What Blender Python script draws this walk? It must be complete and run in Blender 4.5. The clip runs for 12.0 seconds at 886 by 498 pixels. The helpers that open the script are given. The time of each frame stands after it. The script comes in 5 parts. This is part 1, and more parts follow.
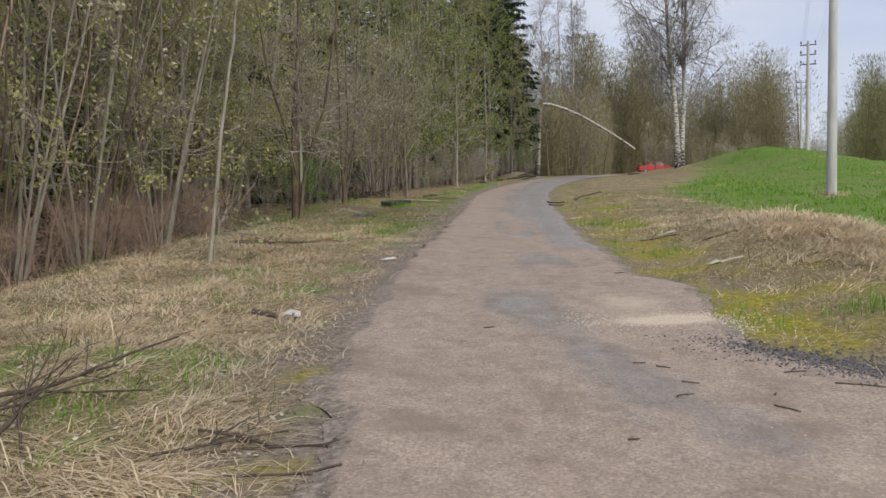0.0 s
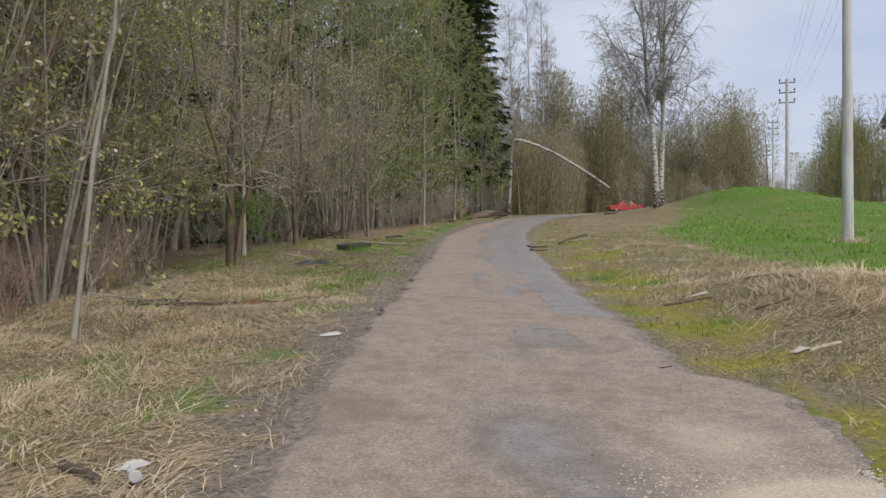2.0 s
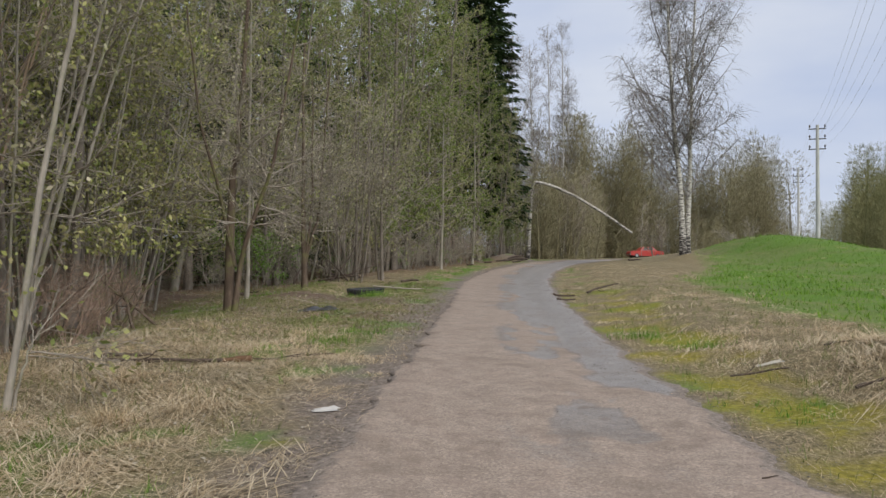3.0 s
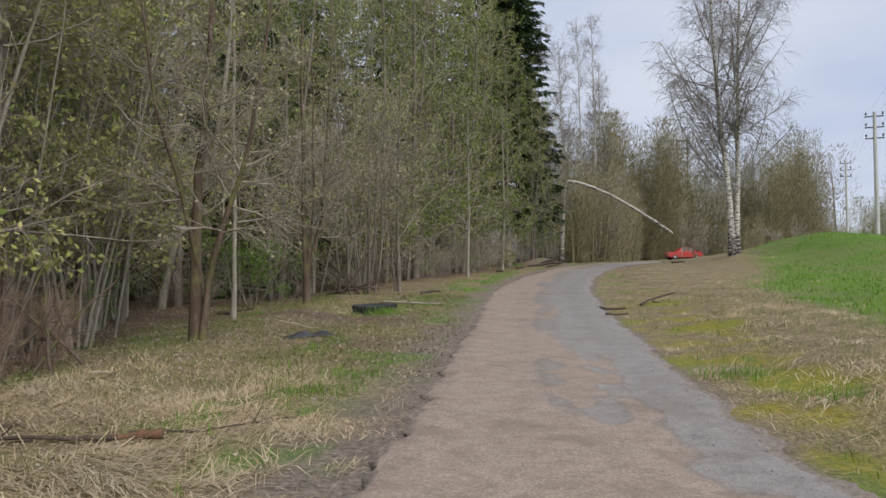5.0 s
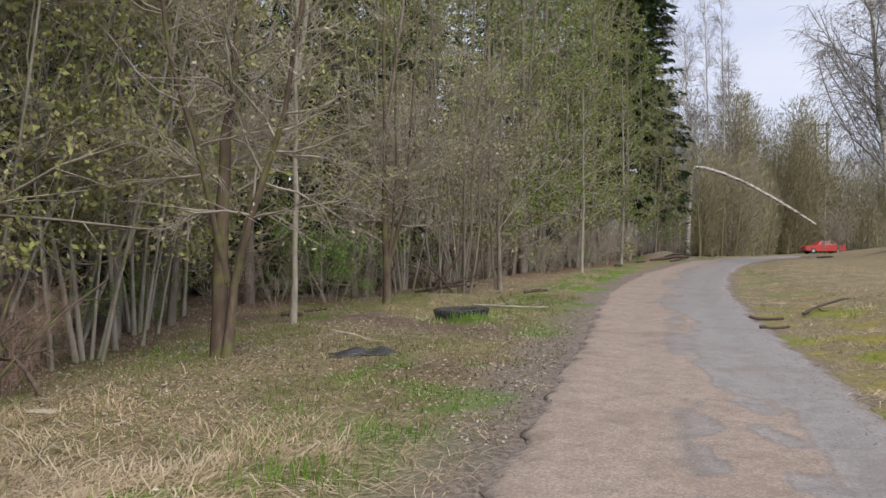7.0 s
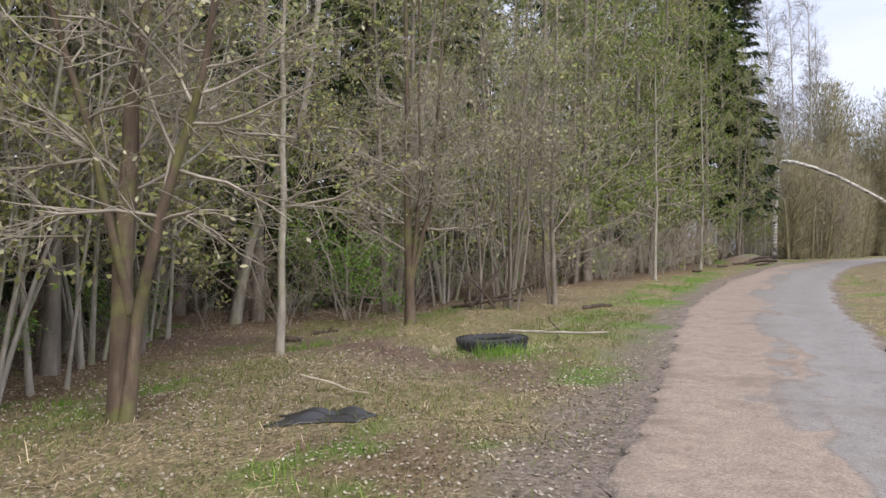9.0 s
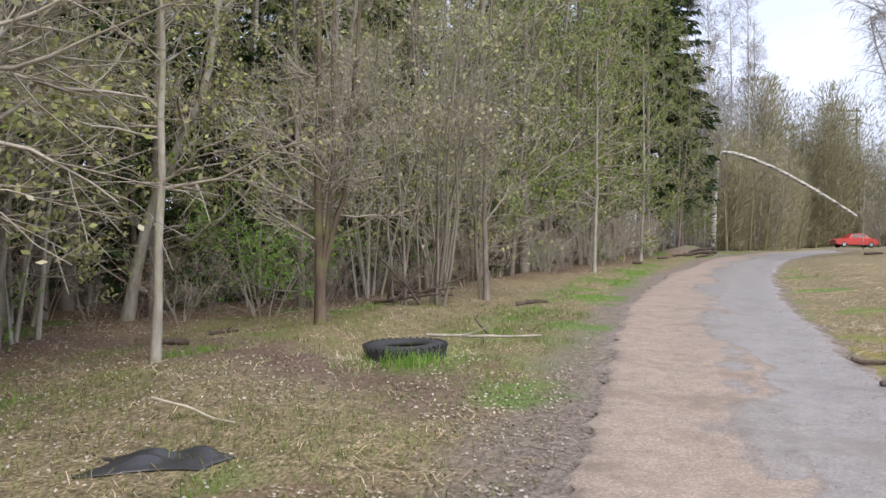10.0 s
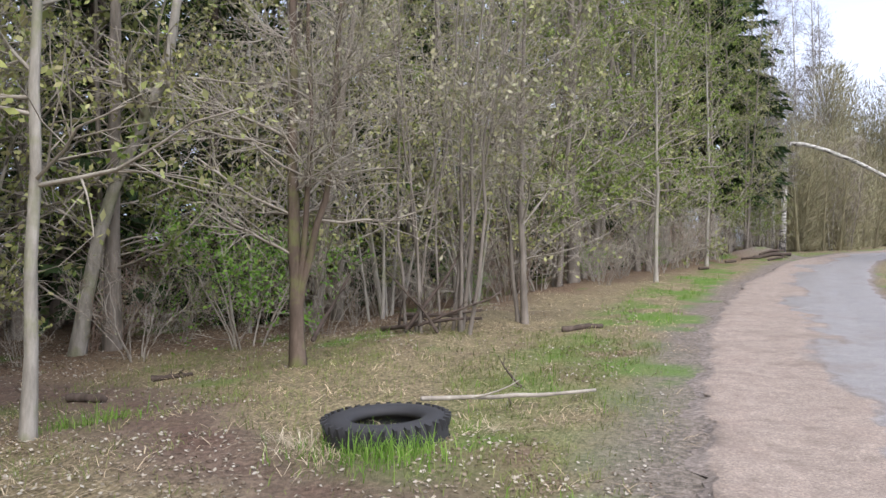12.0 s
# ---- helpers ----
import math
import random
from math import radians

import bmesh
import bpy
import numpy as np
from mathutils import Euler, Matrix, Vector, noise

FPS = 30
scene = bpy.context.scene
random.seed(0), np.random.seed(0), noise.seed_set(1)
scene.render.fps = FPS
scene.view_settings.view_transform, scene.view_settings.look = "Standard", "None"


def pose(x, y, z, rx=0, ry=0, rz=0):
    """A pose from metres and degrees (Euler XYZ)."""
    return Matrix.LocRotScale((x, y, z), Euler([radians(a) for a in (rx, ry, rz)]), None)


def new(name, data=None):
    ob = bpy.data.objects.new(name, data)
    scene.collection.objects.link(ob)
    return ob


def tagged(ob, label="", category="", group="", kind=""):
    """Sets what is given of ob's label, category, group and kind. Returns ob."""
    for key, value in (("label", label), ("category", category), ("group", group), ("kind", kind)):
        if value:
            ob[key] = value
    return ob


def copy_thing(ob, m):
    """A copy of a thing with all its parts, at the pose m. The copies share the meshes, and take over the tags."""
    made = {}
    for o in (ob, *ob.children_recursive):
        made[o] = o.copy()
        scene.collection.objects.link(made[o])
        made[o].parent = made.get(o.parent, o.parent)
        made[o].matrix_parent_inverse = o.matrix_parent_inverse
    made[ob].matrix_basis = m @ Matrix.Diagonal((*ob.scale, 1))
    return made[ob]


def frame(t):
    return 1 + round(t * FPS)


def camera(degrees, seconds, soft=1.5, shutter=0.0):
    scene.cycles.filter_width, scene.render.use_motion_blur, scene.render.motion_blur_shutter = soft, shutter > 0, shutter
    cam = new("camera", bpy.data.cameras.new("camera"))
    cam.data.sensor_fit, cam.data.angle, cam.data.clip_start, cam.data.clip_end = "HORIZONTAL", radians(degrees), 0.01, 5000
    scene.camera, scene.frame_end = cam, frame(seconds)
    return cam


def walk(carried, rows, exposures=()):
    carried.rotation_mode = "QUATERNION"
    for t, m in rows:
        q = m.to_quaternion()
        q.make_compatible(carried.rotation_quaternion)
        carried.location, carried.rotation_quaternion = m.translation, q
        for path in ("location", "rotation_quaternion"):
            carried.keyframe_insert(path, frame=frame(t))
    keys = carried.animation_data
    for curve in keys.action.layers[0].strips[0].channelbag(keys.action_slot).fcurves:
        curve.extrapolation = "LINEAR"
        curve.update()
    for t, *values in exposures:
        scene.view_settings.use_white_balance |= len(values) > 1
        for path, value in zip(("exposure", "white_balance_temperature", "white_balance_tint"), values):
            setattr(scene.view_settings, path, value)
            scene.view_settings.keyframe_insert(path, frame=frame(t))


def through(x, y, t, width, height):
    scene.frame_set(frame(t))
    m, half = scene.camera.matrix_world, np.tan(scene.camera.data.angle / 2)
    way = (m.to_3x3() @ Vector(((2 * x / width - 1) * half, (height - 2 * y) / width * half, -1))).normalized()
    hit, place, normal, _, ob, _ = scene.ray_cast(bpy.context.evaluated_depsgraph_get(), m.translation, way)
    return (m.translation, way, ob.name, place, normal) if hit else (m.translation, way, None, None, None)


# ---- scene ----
cam = camera(56.8, 12.0)
METRES, EYE, TILT, LEAN, TURN = 20.0, 1.5, 0.0, 0.0, 0.0
ROWS = [
    (0.0, 0.0, 0.0, 0.0, -0.03, -2.45, 0.62),
    (0.5, -0.0004, 0.0412, 0.0038, -1.8, -0.46, 1.21),
    (1.0, 0.0002, 0.0856, 0.0067, -2.0, 0.97, 1.65),
    (1.5, -0.0002, 0.1284, 0.0088, -2.93, -0.44, 0.82),
    (2.0, 0.0018, 0.1702, 0.0117, -2.37, 0.1, 0.18),
    (2.5, 0.0005, 0.2122, 0.015, -1.94, 2.59, -0.82),
    (4.5, 0.0065, 0.3834, 0.0266, 0.43, 3.3, -0.01),
    (5.0, 0.0116, 0.4252, 0.0295, 0.86, 3.31, -0.07),
    (5.5, 0.0128, 0.4678, 0.0329, 2.2, 3.06, -0.39),
    (6.0, 0.0171, 0.5088, 0.0354, 3.13, 2.64, -0.79),
    (6.5, 0.0175, 0.5495, 0.0381, 8.14, 2.71, -0.85),
    (7.0, 0.0196, 0.5906, 0.0394, 8.92, 2.62, -0.9),
    (9.0, 0.0246, 0.7551, 0.0529, 13.94, 2.65, -0.87),
    (9.5, 0.0254, 0.7958, 0.0562, 14.28, 2.53, -0.98),
    (10.0, 0.0257, 0.8352, 0.0583, 9.92, 1.9, -1.22),
    (10.5, 0.0262, 0.8759, 0.0616, 8.27, 1.33, -0.86),
    (11.0, 0.023, 0.9143, 0.0651, 8.92, 1.28, -0.85),
    (11.5, 0.0223, 0.9549, 0.0682, 13.14, 2.21, -0.53),
    (12.0, 0.0165, 0.9954, 0.0707, 13.47, 2.03, -0.55),
]
walk(cam, [(t, pose(0, 0, EYE, TILT, LEAN, TURN) @ pose(METRES * x, METRES * y, METRES * z, 90 + pitch, roll, yaw)) for t, x, y, z, yaw, pitch, roll in ROWS],
     exposures=[(0.0, 0.1, 6550, 12), (1.0, 0.05, 6500, 11), (4.5, 0.04, 6450, 11), (5.5, 0.1, 6450, 13), (7.0, 0.28, 6450, 15), (9.5, 0.64, 6300, 15), (10.5, 0.72, 6200, 15), (11.5, 0.66, 6200, 15), (12.0, 0.84, 6000, 16)])

# ---- light ----
SUN_EL, SUN_AZ = 48.0, 150.0
world = bpy.data.worlds.new("overcast_sky")
scene.world = world
world.use_nodes = True
wn, wl = world.node_tree.nodes, world.node_tree.links
wn.clear()
w_out = wn.new("ShaderNodeOutputWorld")
w_bg = wn.new("ShaderNodeBackground")
w_sky = wn.new("ShaderNodeTexSky")
w_sky.sky_type, w_sky.sun_disc = "NISHITA", False
w_sky.sun_elevation, w_sky.sun_rotation = radians(SUN_EL), radians(SUN_AZ)
w_co = wn.new("ShaderNodeTexCoord")
w_map = wn.new("ShaderNodeMapping")
w_map.inputs["Scale"].default_value = (1.0, 1.0, 3.2)
w_noise = wn.new("ShaderNodeTexNoise")
w_noise.inputs["Scale"].default_value, w_noise.inputs["Detail"].default_value = 2.2, 6.0
w_ramp = wn.new("ShaderNodeValToRGB")
w_ramp.color_ramp.elements[0].position, w_ramp.color_ramp.elements[0].color = 0.32, (6.0, 7.0, 9.3, 1)
w_ramp.color_ramp.elements[1].position, w_ramp.color_ramp.elements[1].color = 0.68, (9.0, 9.5, 10.4, 1)
w_mix = wn.new("ShaderNodeMix")
w_mix.data_type = "RGBA"
w_mix.inputs["Factor"].default_value = 0.88
wl.new(w_co.outputs["Generated"], w_map.inputs["Vector"])
wl.new(w_map.outputs["Vector"], w_noise.inputs["Vector"])
wl.new(w_noise.outputs["Fac"], w_ramp.inputs["Fac"])
wl.new(w_sky.outputs["Color"], w_mix.inputs["A"])
wl.new(w_ramp.outputs["Color"], w_mix.inputs["B"])
wl.new(w_mix.outputs["Result"], w_bg.inputs["Color"])
w_bg.inputs["Strength"].default_value = 0.082
wl.new(w_bg.outputs["Background"], w_out.inputs["Surface"])

sun = new("sun", bpy.data.lights.new("sun", "SUN"))
sun.data.energy, sun.data.angle, sun.data.color = 2.75, radians(60), (1.0, 0.93, 0.82)
sun.matrix_world = pose(0, 0, 60, 90 - SUN_EL, 0, 180 - SUN_AZ)

rng = np.random.default_rng(7)


# ---- materials ----
def material(name, rough=0.9, spec=0.3):
    m = bpy.data.materials.new(name)
    m.use_nodes = True
    b = m.node_tree.nodes["Principled BSDF"]
    b.inputs["Roughness"].default_value = rough
    b.inputs["Specular IOR Level"].default_value = spec
    return m, m.node_tree.nodes, m.node_tree.links, b


def noise_node(n, l, scale, detail=4.0, rough=0.6, coords=None, stretch=None):
    t = n.new("ShaderNodeTexNoise")
    t.inputs["Scale"].default_value, t.inputs["Detail"].default_value, t.inputs["Roughness"].default_value = scale, detail, rough
    c = coords or n.new("ShaderNodeTexCoord").outputs["Object"]
    if stretch:
        mp = n.new("ShaderNodeMapping")
        mp.inputs["Scale"].default_value = stretch
        l.new(c, mp.inputs["Vector"])
        c = mp.outputs["Vector"]
    l.new(c, t.inputs["Vector"])
    return t.outputs["Fac"]


def ramp(n, l, fac, *stops):
    r = n.new("ShaderNodeValToRGB")
    e = r.color_ramp.elements
    while len(e) < len(stops):
        e.new(0.5)
    for k, (p, c) in zip(e, stops):
        k.position, k.color = p, (*c, 1) if len(c) == 3 else c
    l.new(fac, r.inputs["Fac"])
    return r.outputs["Color"]


def mix(n, l, fac, a, b, blend="MIX"):
    m = n.new("ShaderNodeMix")
    m.data_type, m.blend_type = "RGBA", blend
    for sock, v in (("Factor", fac), ("A", a), ("B", b)):
        if isinstance(v, bpy.types.NodeSocket):
            l.new(v, m.inputs[sock])
        else:
            m.inputs[sock].default_value = v if sock == "Factor" else (*v, 1)
    return m.outputs["Result"]


def calc(n, l, op, a, b=0.5):
    m = n.new("ShaderNodeMath")
    m.operation, m.use_clamp = op, True
    for i, v in enumerate((a, b)):
        if isinstance(v, bpy.types.NodeSocket):
            l.new(v, m.inputs[i])
        else:
            m.inputs[i].default_value = v
    return m.outputs[0]


def relief(n, l, b, fac, strength, distance):
    bump = n.new("ShaderNodeBump")
    bump.inputs["Strength"].default_value, bump.inputs["Distance"].default_value = strength, distance
    l.new(fac, bump.inputs["Height"])
    l.new(bump.outputs["Normal"], b.inputs["Normal"])


def bark(name, dark, mid, light, scale=9.0, lean=(1, 1, 0.25), moss=0.0):
    m, n, l, b = material(name, 0.92, 0.2)
    f = noise_node(n, l, scale, 6, 0.65, stretch=lean)
    g = noise_node(n, l, 1.3, 2)
    c = ramp(n, l, f, (0.28, dark), (0.5, mid), (0.72, light))
    c = mix(n, l, calc(n, l, "MULTIPLY", g, 0.6), c, light, "MIX")
    if moss:
        k = ramp(n, l, noise_node(n, l, 2.5, 4), (0.5, (0, 0, 0)), (0.62, (moss, moss, moss)))
        c = mix(n, l, k, c, (0.16, 0.19, 0.05))
    l.new(c, b.inputs["Base Color"])
    relief(n, l, b, f, 0.6, 0.02)
    return m


def birch_bark(name):
    m, n, l, b = material(name, 0.7, 0.3)
    f = noise_node(n, l, 7.0, 5, 0.6, stretch=(0.6, 0.6, 2.2))
    z = n.new("ShaderNodeSeparateXYZ")
    l.new(n.new("ShaderNodeTexCoord").outputs["Object"], z.inputs[0])
    low = n.new("ShaderNodeMapRange")
    low.inputs["From Min"].default_value, low.inputs["From Max"].default_value = 0.0, 2.0
    low.inputs["To Min"].default_value, low.inputs["To Max"].default_value = 0.16, 0.0
    l.new(z.outputs["Z"], low.inputs["Value"])
    f2 = calc(n, l, "SUBTRACT", f, low.outputs["Result"])
    c = ramp(n, l, f2, (0.36, (0.035, 0.03, 0.028)), (0.43, (0.28, 0.26, 0.23)), (0.55, (0.56, 0.54, 0.49)), (0.8, (0.7, 0.68, 0.63)))
    l.new(c, b.inputs["Base Color"])
    relief(n, l, b, f, 0.4, 0.012)
    return m


def foliage(name, colours, rough=0.7, through=0.22):
    m, n, l, b = material(name, rough, 0.08)
    g = n.new("ShaderNodeNewGeometry")
    k = len(colours) - 1
    c = ramp(n, l, g.outputs["Random Per Island"], *[(i / k, x) for i, x in enumerate(colours)])
    big = noise_node(n, l, 0.8, 2, coords=g.outputs["Position"])
    c = mix(n, l, 0.5, c, ramp(n, l, big, (0.3, (0.6, 0.62, 0.6)), (0.7, (1.25, 1.2, 1.1))), "MULTIPLY")
    l.new(c, b.inputs["Base Color"])
    t = n.new("ShaderNodeBsdfTranslucent")
    l.new(c, t.inputs["Color"])
    s = n.new("ShaderNodeMixShader")
    s.inputs[0].default_value = through
    l.new(b.outputs[0], s.inputs[1])
    l.new(t.outputs[0], s.inputs[2])
    l.new(s.outputs[0], n["Material Output"].inputs["Surface"])
    return m


BARK = bark("grey_brown_bark", (0.05, 0.042, 0.034), (0.15, 0.13, 0.107), (0.29, 0.255, 0.213))
BARK_DARK = bark("dark_bark", (0.024, 0.018, 0.014), (0.085, 0.063, 0.047), (0.19, 0.145, 0.11), moss=0.5)
BARK_PALE = bark("pale_sapling_bark", (0.11, 0.1, 0.082), (0.26, 0.238, 0.2), (0.42, 0.39, 0.335), 14, moss=0.4)
TWIG = bark("twig_bark", (0.09, 0.077, 0.062), (0.235, 0.208, 0.168), (0.47, 0.425, 0.355), 5)
TWIG_RED = bark("reddish_twig_bark", (0.15, 0.1, 0.074), (0.29, 0.205, 0.155), (0.44, 0.325, 0.25), 5)
BIRCH = birch_bark("birch_bark")
SPRUCE_BARK = bark("spruce_bark", (0.03, 0.022, 0.018), (0.08, 0.06, 0.048), (0.15, 0.12, 0.1))
LEAF = foliage("young_leaves", [(0.22, 0.24, 0.085), (0.32, 0.35, 0.12), (0.46, 0.46, 0.2), (0.31, 0.28, 0.15), (0.22, 0.3, 0.085)])
LEAF_DULL = foliage("budding_leaves", [(0.27, 0.24, 0.17), (0.34, 0.33, 0.19), (0.52, 0.49, 0.37), (0.29, 0.31, 0.16)])
LEAF_OLIVE = foliage("olive_leaves", [(0.19, 0.22, 0.09), (0.28, 0.315, 0.12), (0.41, 0.42, 0.2), (0.28, 0.255, 0.14)])
LEAF_FRESH = foliage("aspen_leaves", [(0.13, 0.19, 0.05), (0.2, 0.27, 0.07), (0.29, 0.34, 0.11)])
LEAF_GREEN = foliage("fresh_green_leaves", [(0.12, 0.25, 0.04), (0.19, 0.36, 0.06), (0.28, 0.43, 0.1)])
LEAF_BUD = foliage("swelling_buds", [(0.17, 0.13, 0.08), (0.22, 0.18, 0.1), (0.24, 0.22, 0.1)])
# twig colour for far trees, paled to stand in for distance haze
TWIG_FAR = bark("hazed_twig_bark", (0.16, 0.135, 0.105), (0.26, 0.225, 0.175), (0.36, 0.31, 0.25), 5)
TWIG_BIRCH = bark("birch_twig_bark", (0.12, 0.105, 0.097), (0.2, 0.182, 0.168), (0.29, 0.265, 0.245), 5)
PINE = foliage("pine_needles", [(0.03, 0.05, 0.02), (0.05, 0.075, 0.028), (0.075, 0.1, 0.04)], 0.6, 0.12)
NEEDLE = foliage("spruce_needles", [(0.02, 0.036, 0.016), (0.035, 0.06, 0.024), (0.055, 0.085, 0.032)], 0.6, 0.12)


def grit_material(name, a, b):
    m, n, l, p = material(name, 0.9, 0.25)
    g = n.new("ShaderNodeNewGeometry")
    l.new(ramp(n, l, g.outputs["Random Per Island"], (0, a), (1, b)), p.inputs["Base Color"])
    return m


GRIT_PALE = grit_material("pale_grit", (0.36, 0.3, 0.24), (0.56, 0.5, 0.42))
GRIT_DARK = grit_material("charred_grit", (0.025, 0.024, 0.026), (0.16, 0.15, 0.15))


# ---- shape helpers ----
def mesh_of(name, verts, faces, mat, smooth=True, mats=None, index=None):
    me = bpy.data.meshes.new(name)
    me.from_pydata(verts, [], faces)
    for m in mats or [mat]:
        me.materials.append(m)
    if index is not None:
        me.polygons.foreach_set("material_index", np.asarray(index, dtype=np.int32))
    if smooth:
        me.polygons.foreach_set("use_smooth", np.ones(len(me.polygons), dtype=bool))
    me.update()
    return me


def fast_mesh(name, verts, quads, mat, smooth=False):
    """A mesh from arrays of points and of quads or triangles (all faces alike)."""
    verts, quads = np.asarray(verts, np.float32), np.asarray(quads, np.int32)
    k = quads.shape[1]
    me = bpy.data.meshes.new(name)
    me.vertices.add(len(verts))
    me.vertices.foreach_set("co", verts.ravel())
    me.loops.add(quads.size)
    me.loops.foreach_set("vertex_index", quads.ravel())
    me.polygons.add(len(quads))
    me.polygons.foreach_set("loop_start", np.arange(0, quads.size, k, dtype=np.int32))
    if smooth:
        me.polygons.foreach_set("use_smooth", np.ones(len(quads), dtype=bool))
    me.materials.append(mat)
    me.update(calc_edges=True)
    return me


def part(name, bm, mat, parent, label=""):
    """One mesh object, from a bmesh or a mesh, under a thing or a part."""
    if isinstance(bm, bmesh.types.BMesh):
        me = bpy.data.meshes.new(name)
        bm.to_mesh(me)
        bm.free()
        me.materials.append(mat)
    else:
        me = bm
    ob = new(name, me)
    ob.parent = parent
    return tagged(ob, label)


def thing(name, label, category, group="", place=None, kind=""):
    ob = new(name)
    ob.empty_display_size = 0.3
    if place is not None:
        ob.matrix_basis = place
    return tagged(ob, label, category, group, kind)


def at(x, y, rz=0.0, s=1.0, dz=0.0, sz=None, tilt=(0, 0)):
    return Matrix.LocRotScale((x, y, float(H(x, y)) + dz), Euler((radians(tilt[0]), radians(tilt[1]), radians(rz))), (s, s, sz or s))


def unit(v):
    return v / np.maximum(np.linalg.norm(v, axis=-1, keepdims=True), 1e-9)


def tubes(pts, rad, sides):
    """Tapered tubes along (n, k, 3) points: points and quads."""
    n, k, _ = pts.shape
    tan = unit(np.gradient(pts, axis=1))
    ref = np.where(np.abs(tan[..., 2:3]) > 0.8, np.array([1.0, 0, 0]), np.array([0, 0, 1.0]))
    u = unit(np.cross(tan, ref))
    v = np.cross(tan, u)
    a = np.arange(sides) * 2 * np.pi / sides
    ring = pts[:, :, None] + rad[:, :, None, None] * (u[:, :, None] * np.cos(a)[:, None] + v[:, :, None] * np.sin(a)[:, None])
    i = np.arange(n)[:, None, None] * k * sides + np.arange(k - 1)[None, :, None] * sides
    j = np.arange(sides)[None, None, :]
    jn = (j + 1) % sides
    q = np.stack([i + j, i + jn, i + sides + jn, i + sides + j], -1).reshape(-1, 4)
    return ring.reshape(-1, 3), q


def grow(r, par, prad, n, span, length, angle, rise, wob, k, thin=0.6, tip=0.3, base=None):
    """n limbs that leave the limbs par: span along the parent, length range, angle from it, rise (or droop) of the tips."""
    p, kp, _ = par.shape
    which = r.integers(0, p, n)
    w = r.uniform(*span, n)
    f = w * (kp - 1)
    i = np.minimum(f.astype(int), kp - 2)
    s = (f - i)[:, None]
    a, b = par[which, i], par[which, i + 1]
    start, way = a + (b - a) * s, unit(b - a)
    r0 = (prad[which, i] * (1 - s[:, 0]) + prad[which, i + 1] * s[:, 0]) * thin
    side = unit(np.cross(way, r.normal(size=(n, 3))))
    ang = np.radians(r.uniform(*angle, n))[:, None]
    d = unit(way * np.cos(ang) + side * np.sin(ang))
    ln = r.uniform(*length, n) * (1.15 - 0.55 * w)
    pts = np.empty((n, k, 3))
    pts[:, 0] = start
    step = (ln / (k - 1))[:, None]
    for m in range(1, k):
        d = unit(d + np.array([0, 0, rise]) / (k - 1) + r.normal(scale=wob, size=(n, 3)))
        pts[:, m] = pts[:, m - 1] + d * step
    taper = np.linspace(1, tip, k)
    return pts, r0[:, None] * taper


def stem(r, height, radius, lean=(0, 0), wob=0.05, k=9, foot=(0, 0)):
    z = np.linspace(0, 1, k)
    pts = np.zeros((1, k, 3))
    pts[0, :, 0] = foot[0] + lean[0] * z + np.cumsum(r.normal(scale=wob, size=k)) * z
    pts[0, :, 1] = foot[1] + lean[1] * z + np.cumsum(r.normal(scale=wob, size=k)) * z
    pts[0, :, 2] = height * z - 0.12 * (z == 0)
    rad = radius * (1 - 0.85 * z)[None] + 0.004
    rad[0, 0] *= 1.35
    return pts, rad


def leaves(r, par, n, size, spread=0.05, hang=0.0, span=(0.2, 1.0), slim=0.55):
    """n small pointed leaves on the limbs par: points and quads."""
    p, k, _ = par.shape
    which = r.integers(0, p, n)
    f = r.uniform(*span, n) * (k - 1)
    i = np.minimum(f.astype(int), k - 2)
    s = (f - i)[:, None]
    o = par[which, i] * (1 - s) + par[which, i + 1] * s + r.normal(scale=spread, size=(n, 3))
    d = unit(r.normal(size=(n, 3)) - np.array([0, 0, hang]))
    e = unit(np.cross(d, r.normal(size=(n, 3))))
    ln = r.uniform(*size, n)[:, None]
    v = np.stack([o, o + d * ln * 0.5 + e * ln * slim * 0.5, o + d * ln, o + d * ln * 0.5 - e * ln * slim * 0.5], 1)
    return v.reshape(-1, 3), np.arange(4 * n).reshape(-1, 4)


def shoots(r, par, prad, n, span, length, angle, rise, flat, thick):
    """The finest twigs: short tapering shoots, three-sided near at hand, slivers far off."""
    pts, rad = grow(r, par, prad, n, span, length, angle, rise, 0.1, 2 if not flat else 3, 0.7, 0.4)
    if not flat:
        return pts, tubes(pts, np.maximum(rad, thick), 3)
    d = unit(np.cross(pts[:, 2] - pts[:, 0], r.normal(size=(n, 3)))) * thick * 1.3
    v = np.stack([pts[:, 0] - d, pts[:, 1] - d * 0.6, pts[:, 2], pts[:, 1] + d * 0.9], 1)
    return pts, (v.reshape(-1, 3), np.arange(4 * n).reshape(-1, 4))


def joined(*lots):
    vs, qs, o = [], [], 0
    for v, q in lots:
        vs.append(v), qs.append(q + o)
        o += len(v)
    return np.concatenate(vs), np.concatenate(qs)


# ---- ground shape ----
def ss(v, a, b):
    t = np.clip((v - a) / (b - a), 0, 1)
    return t * t * (3 - 2 * t)


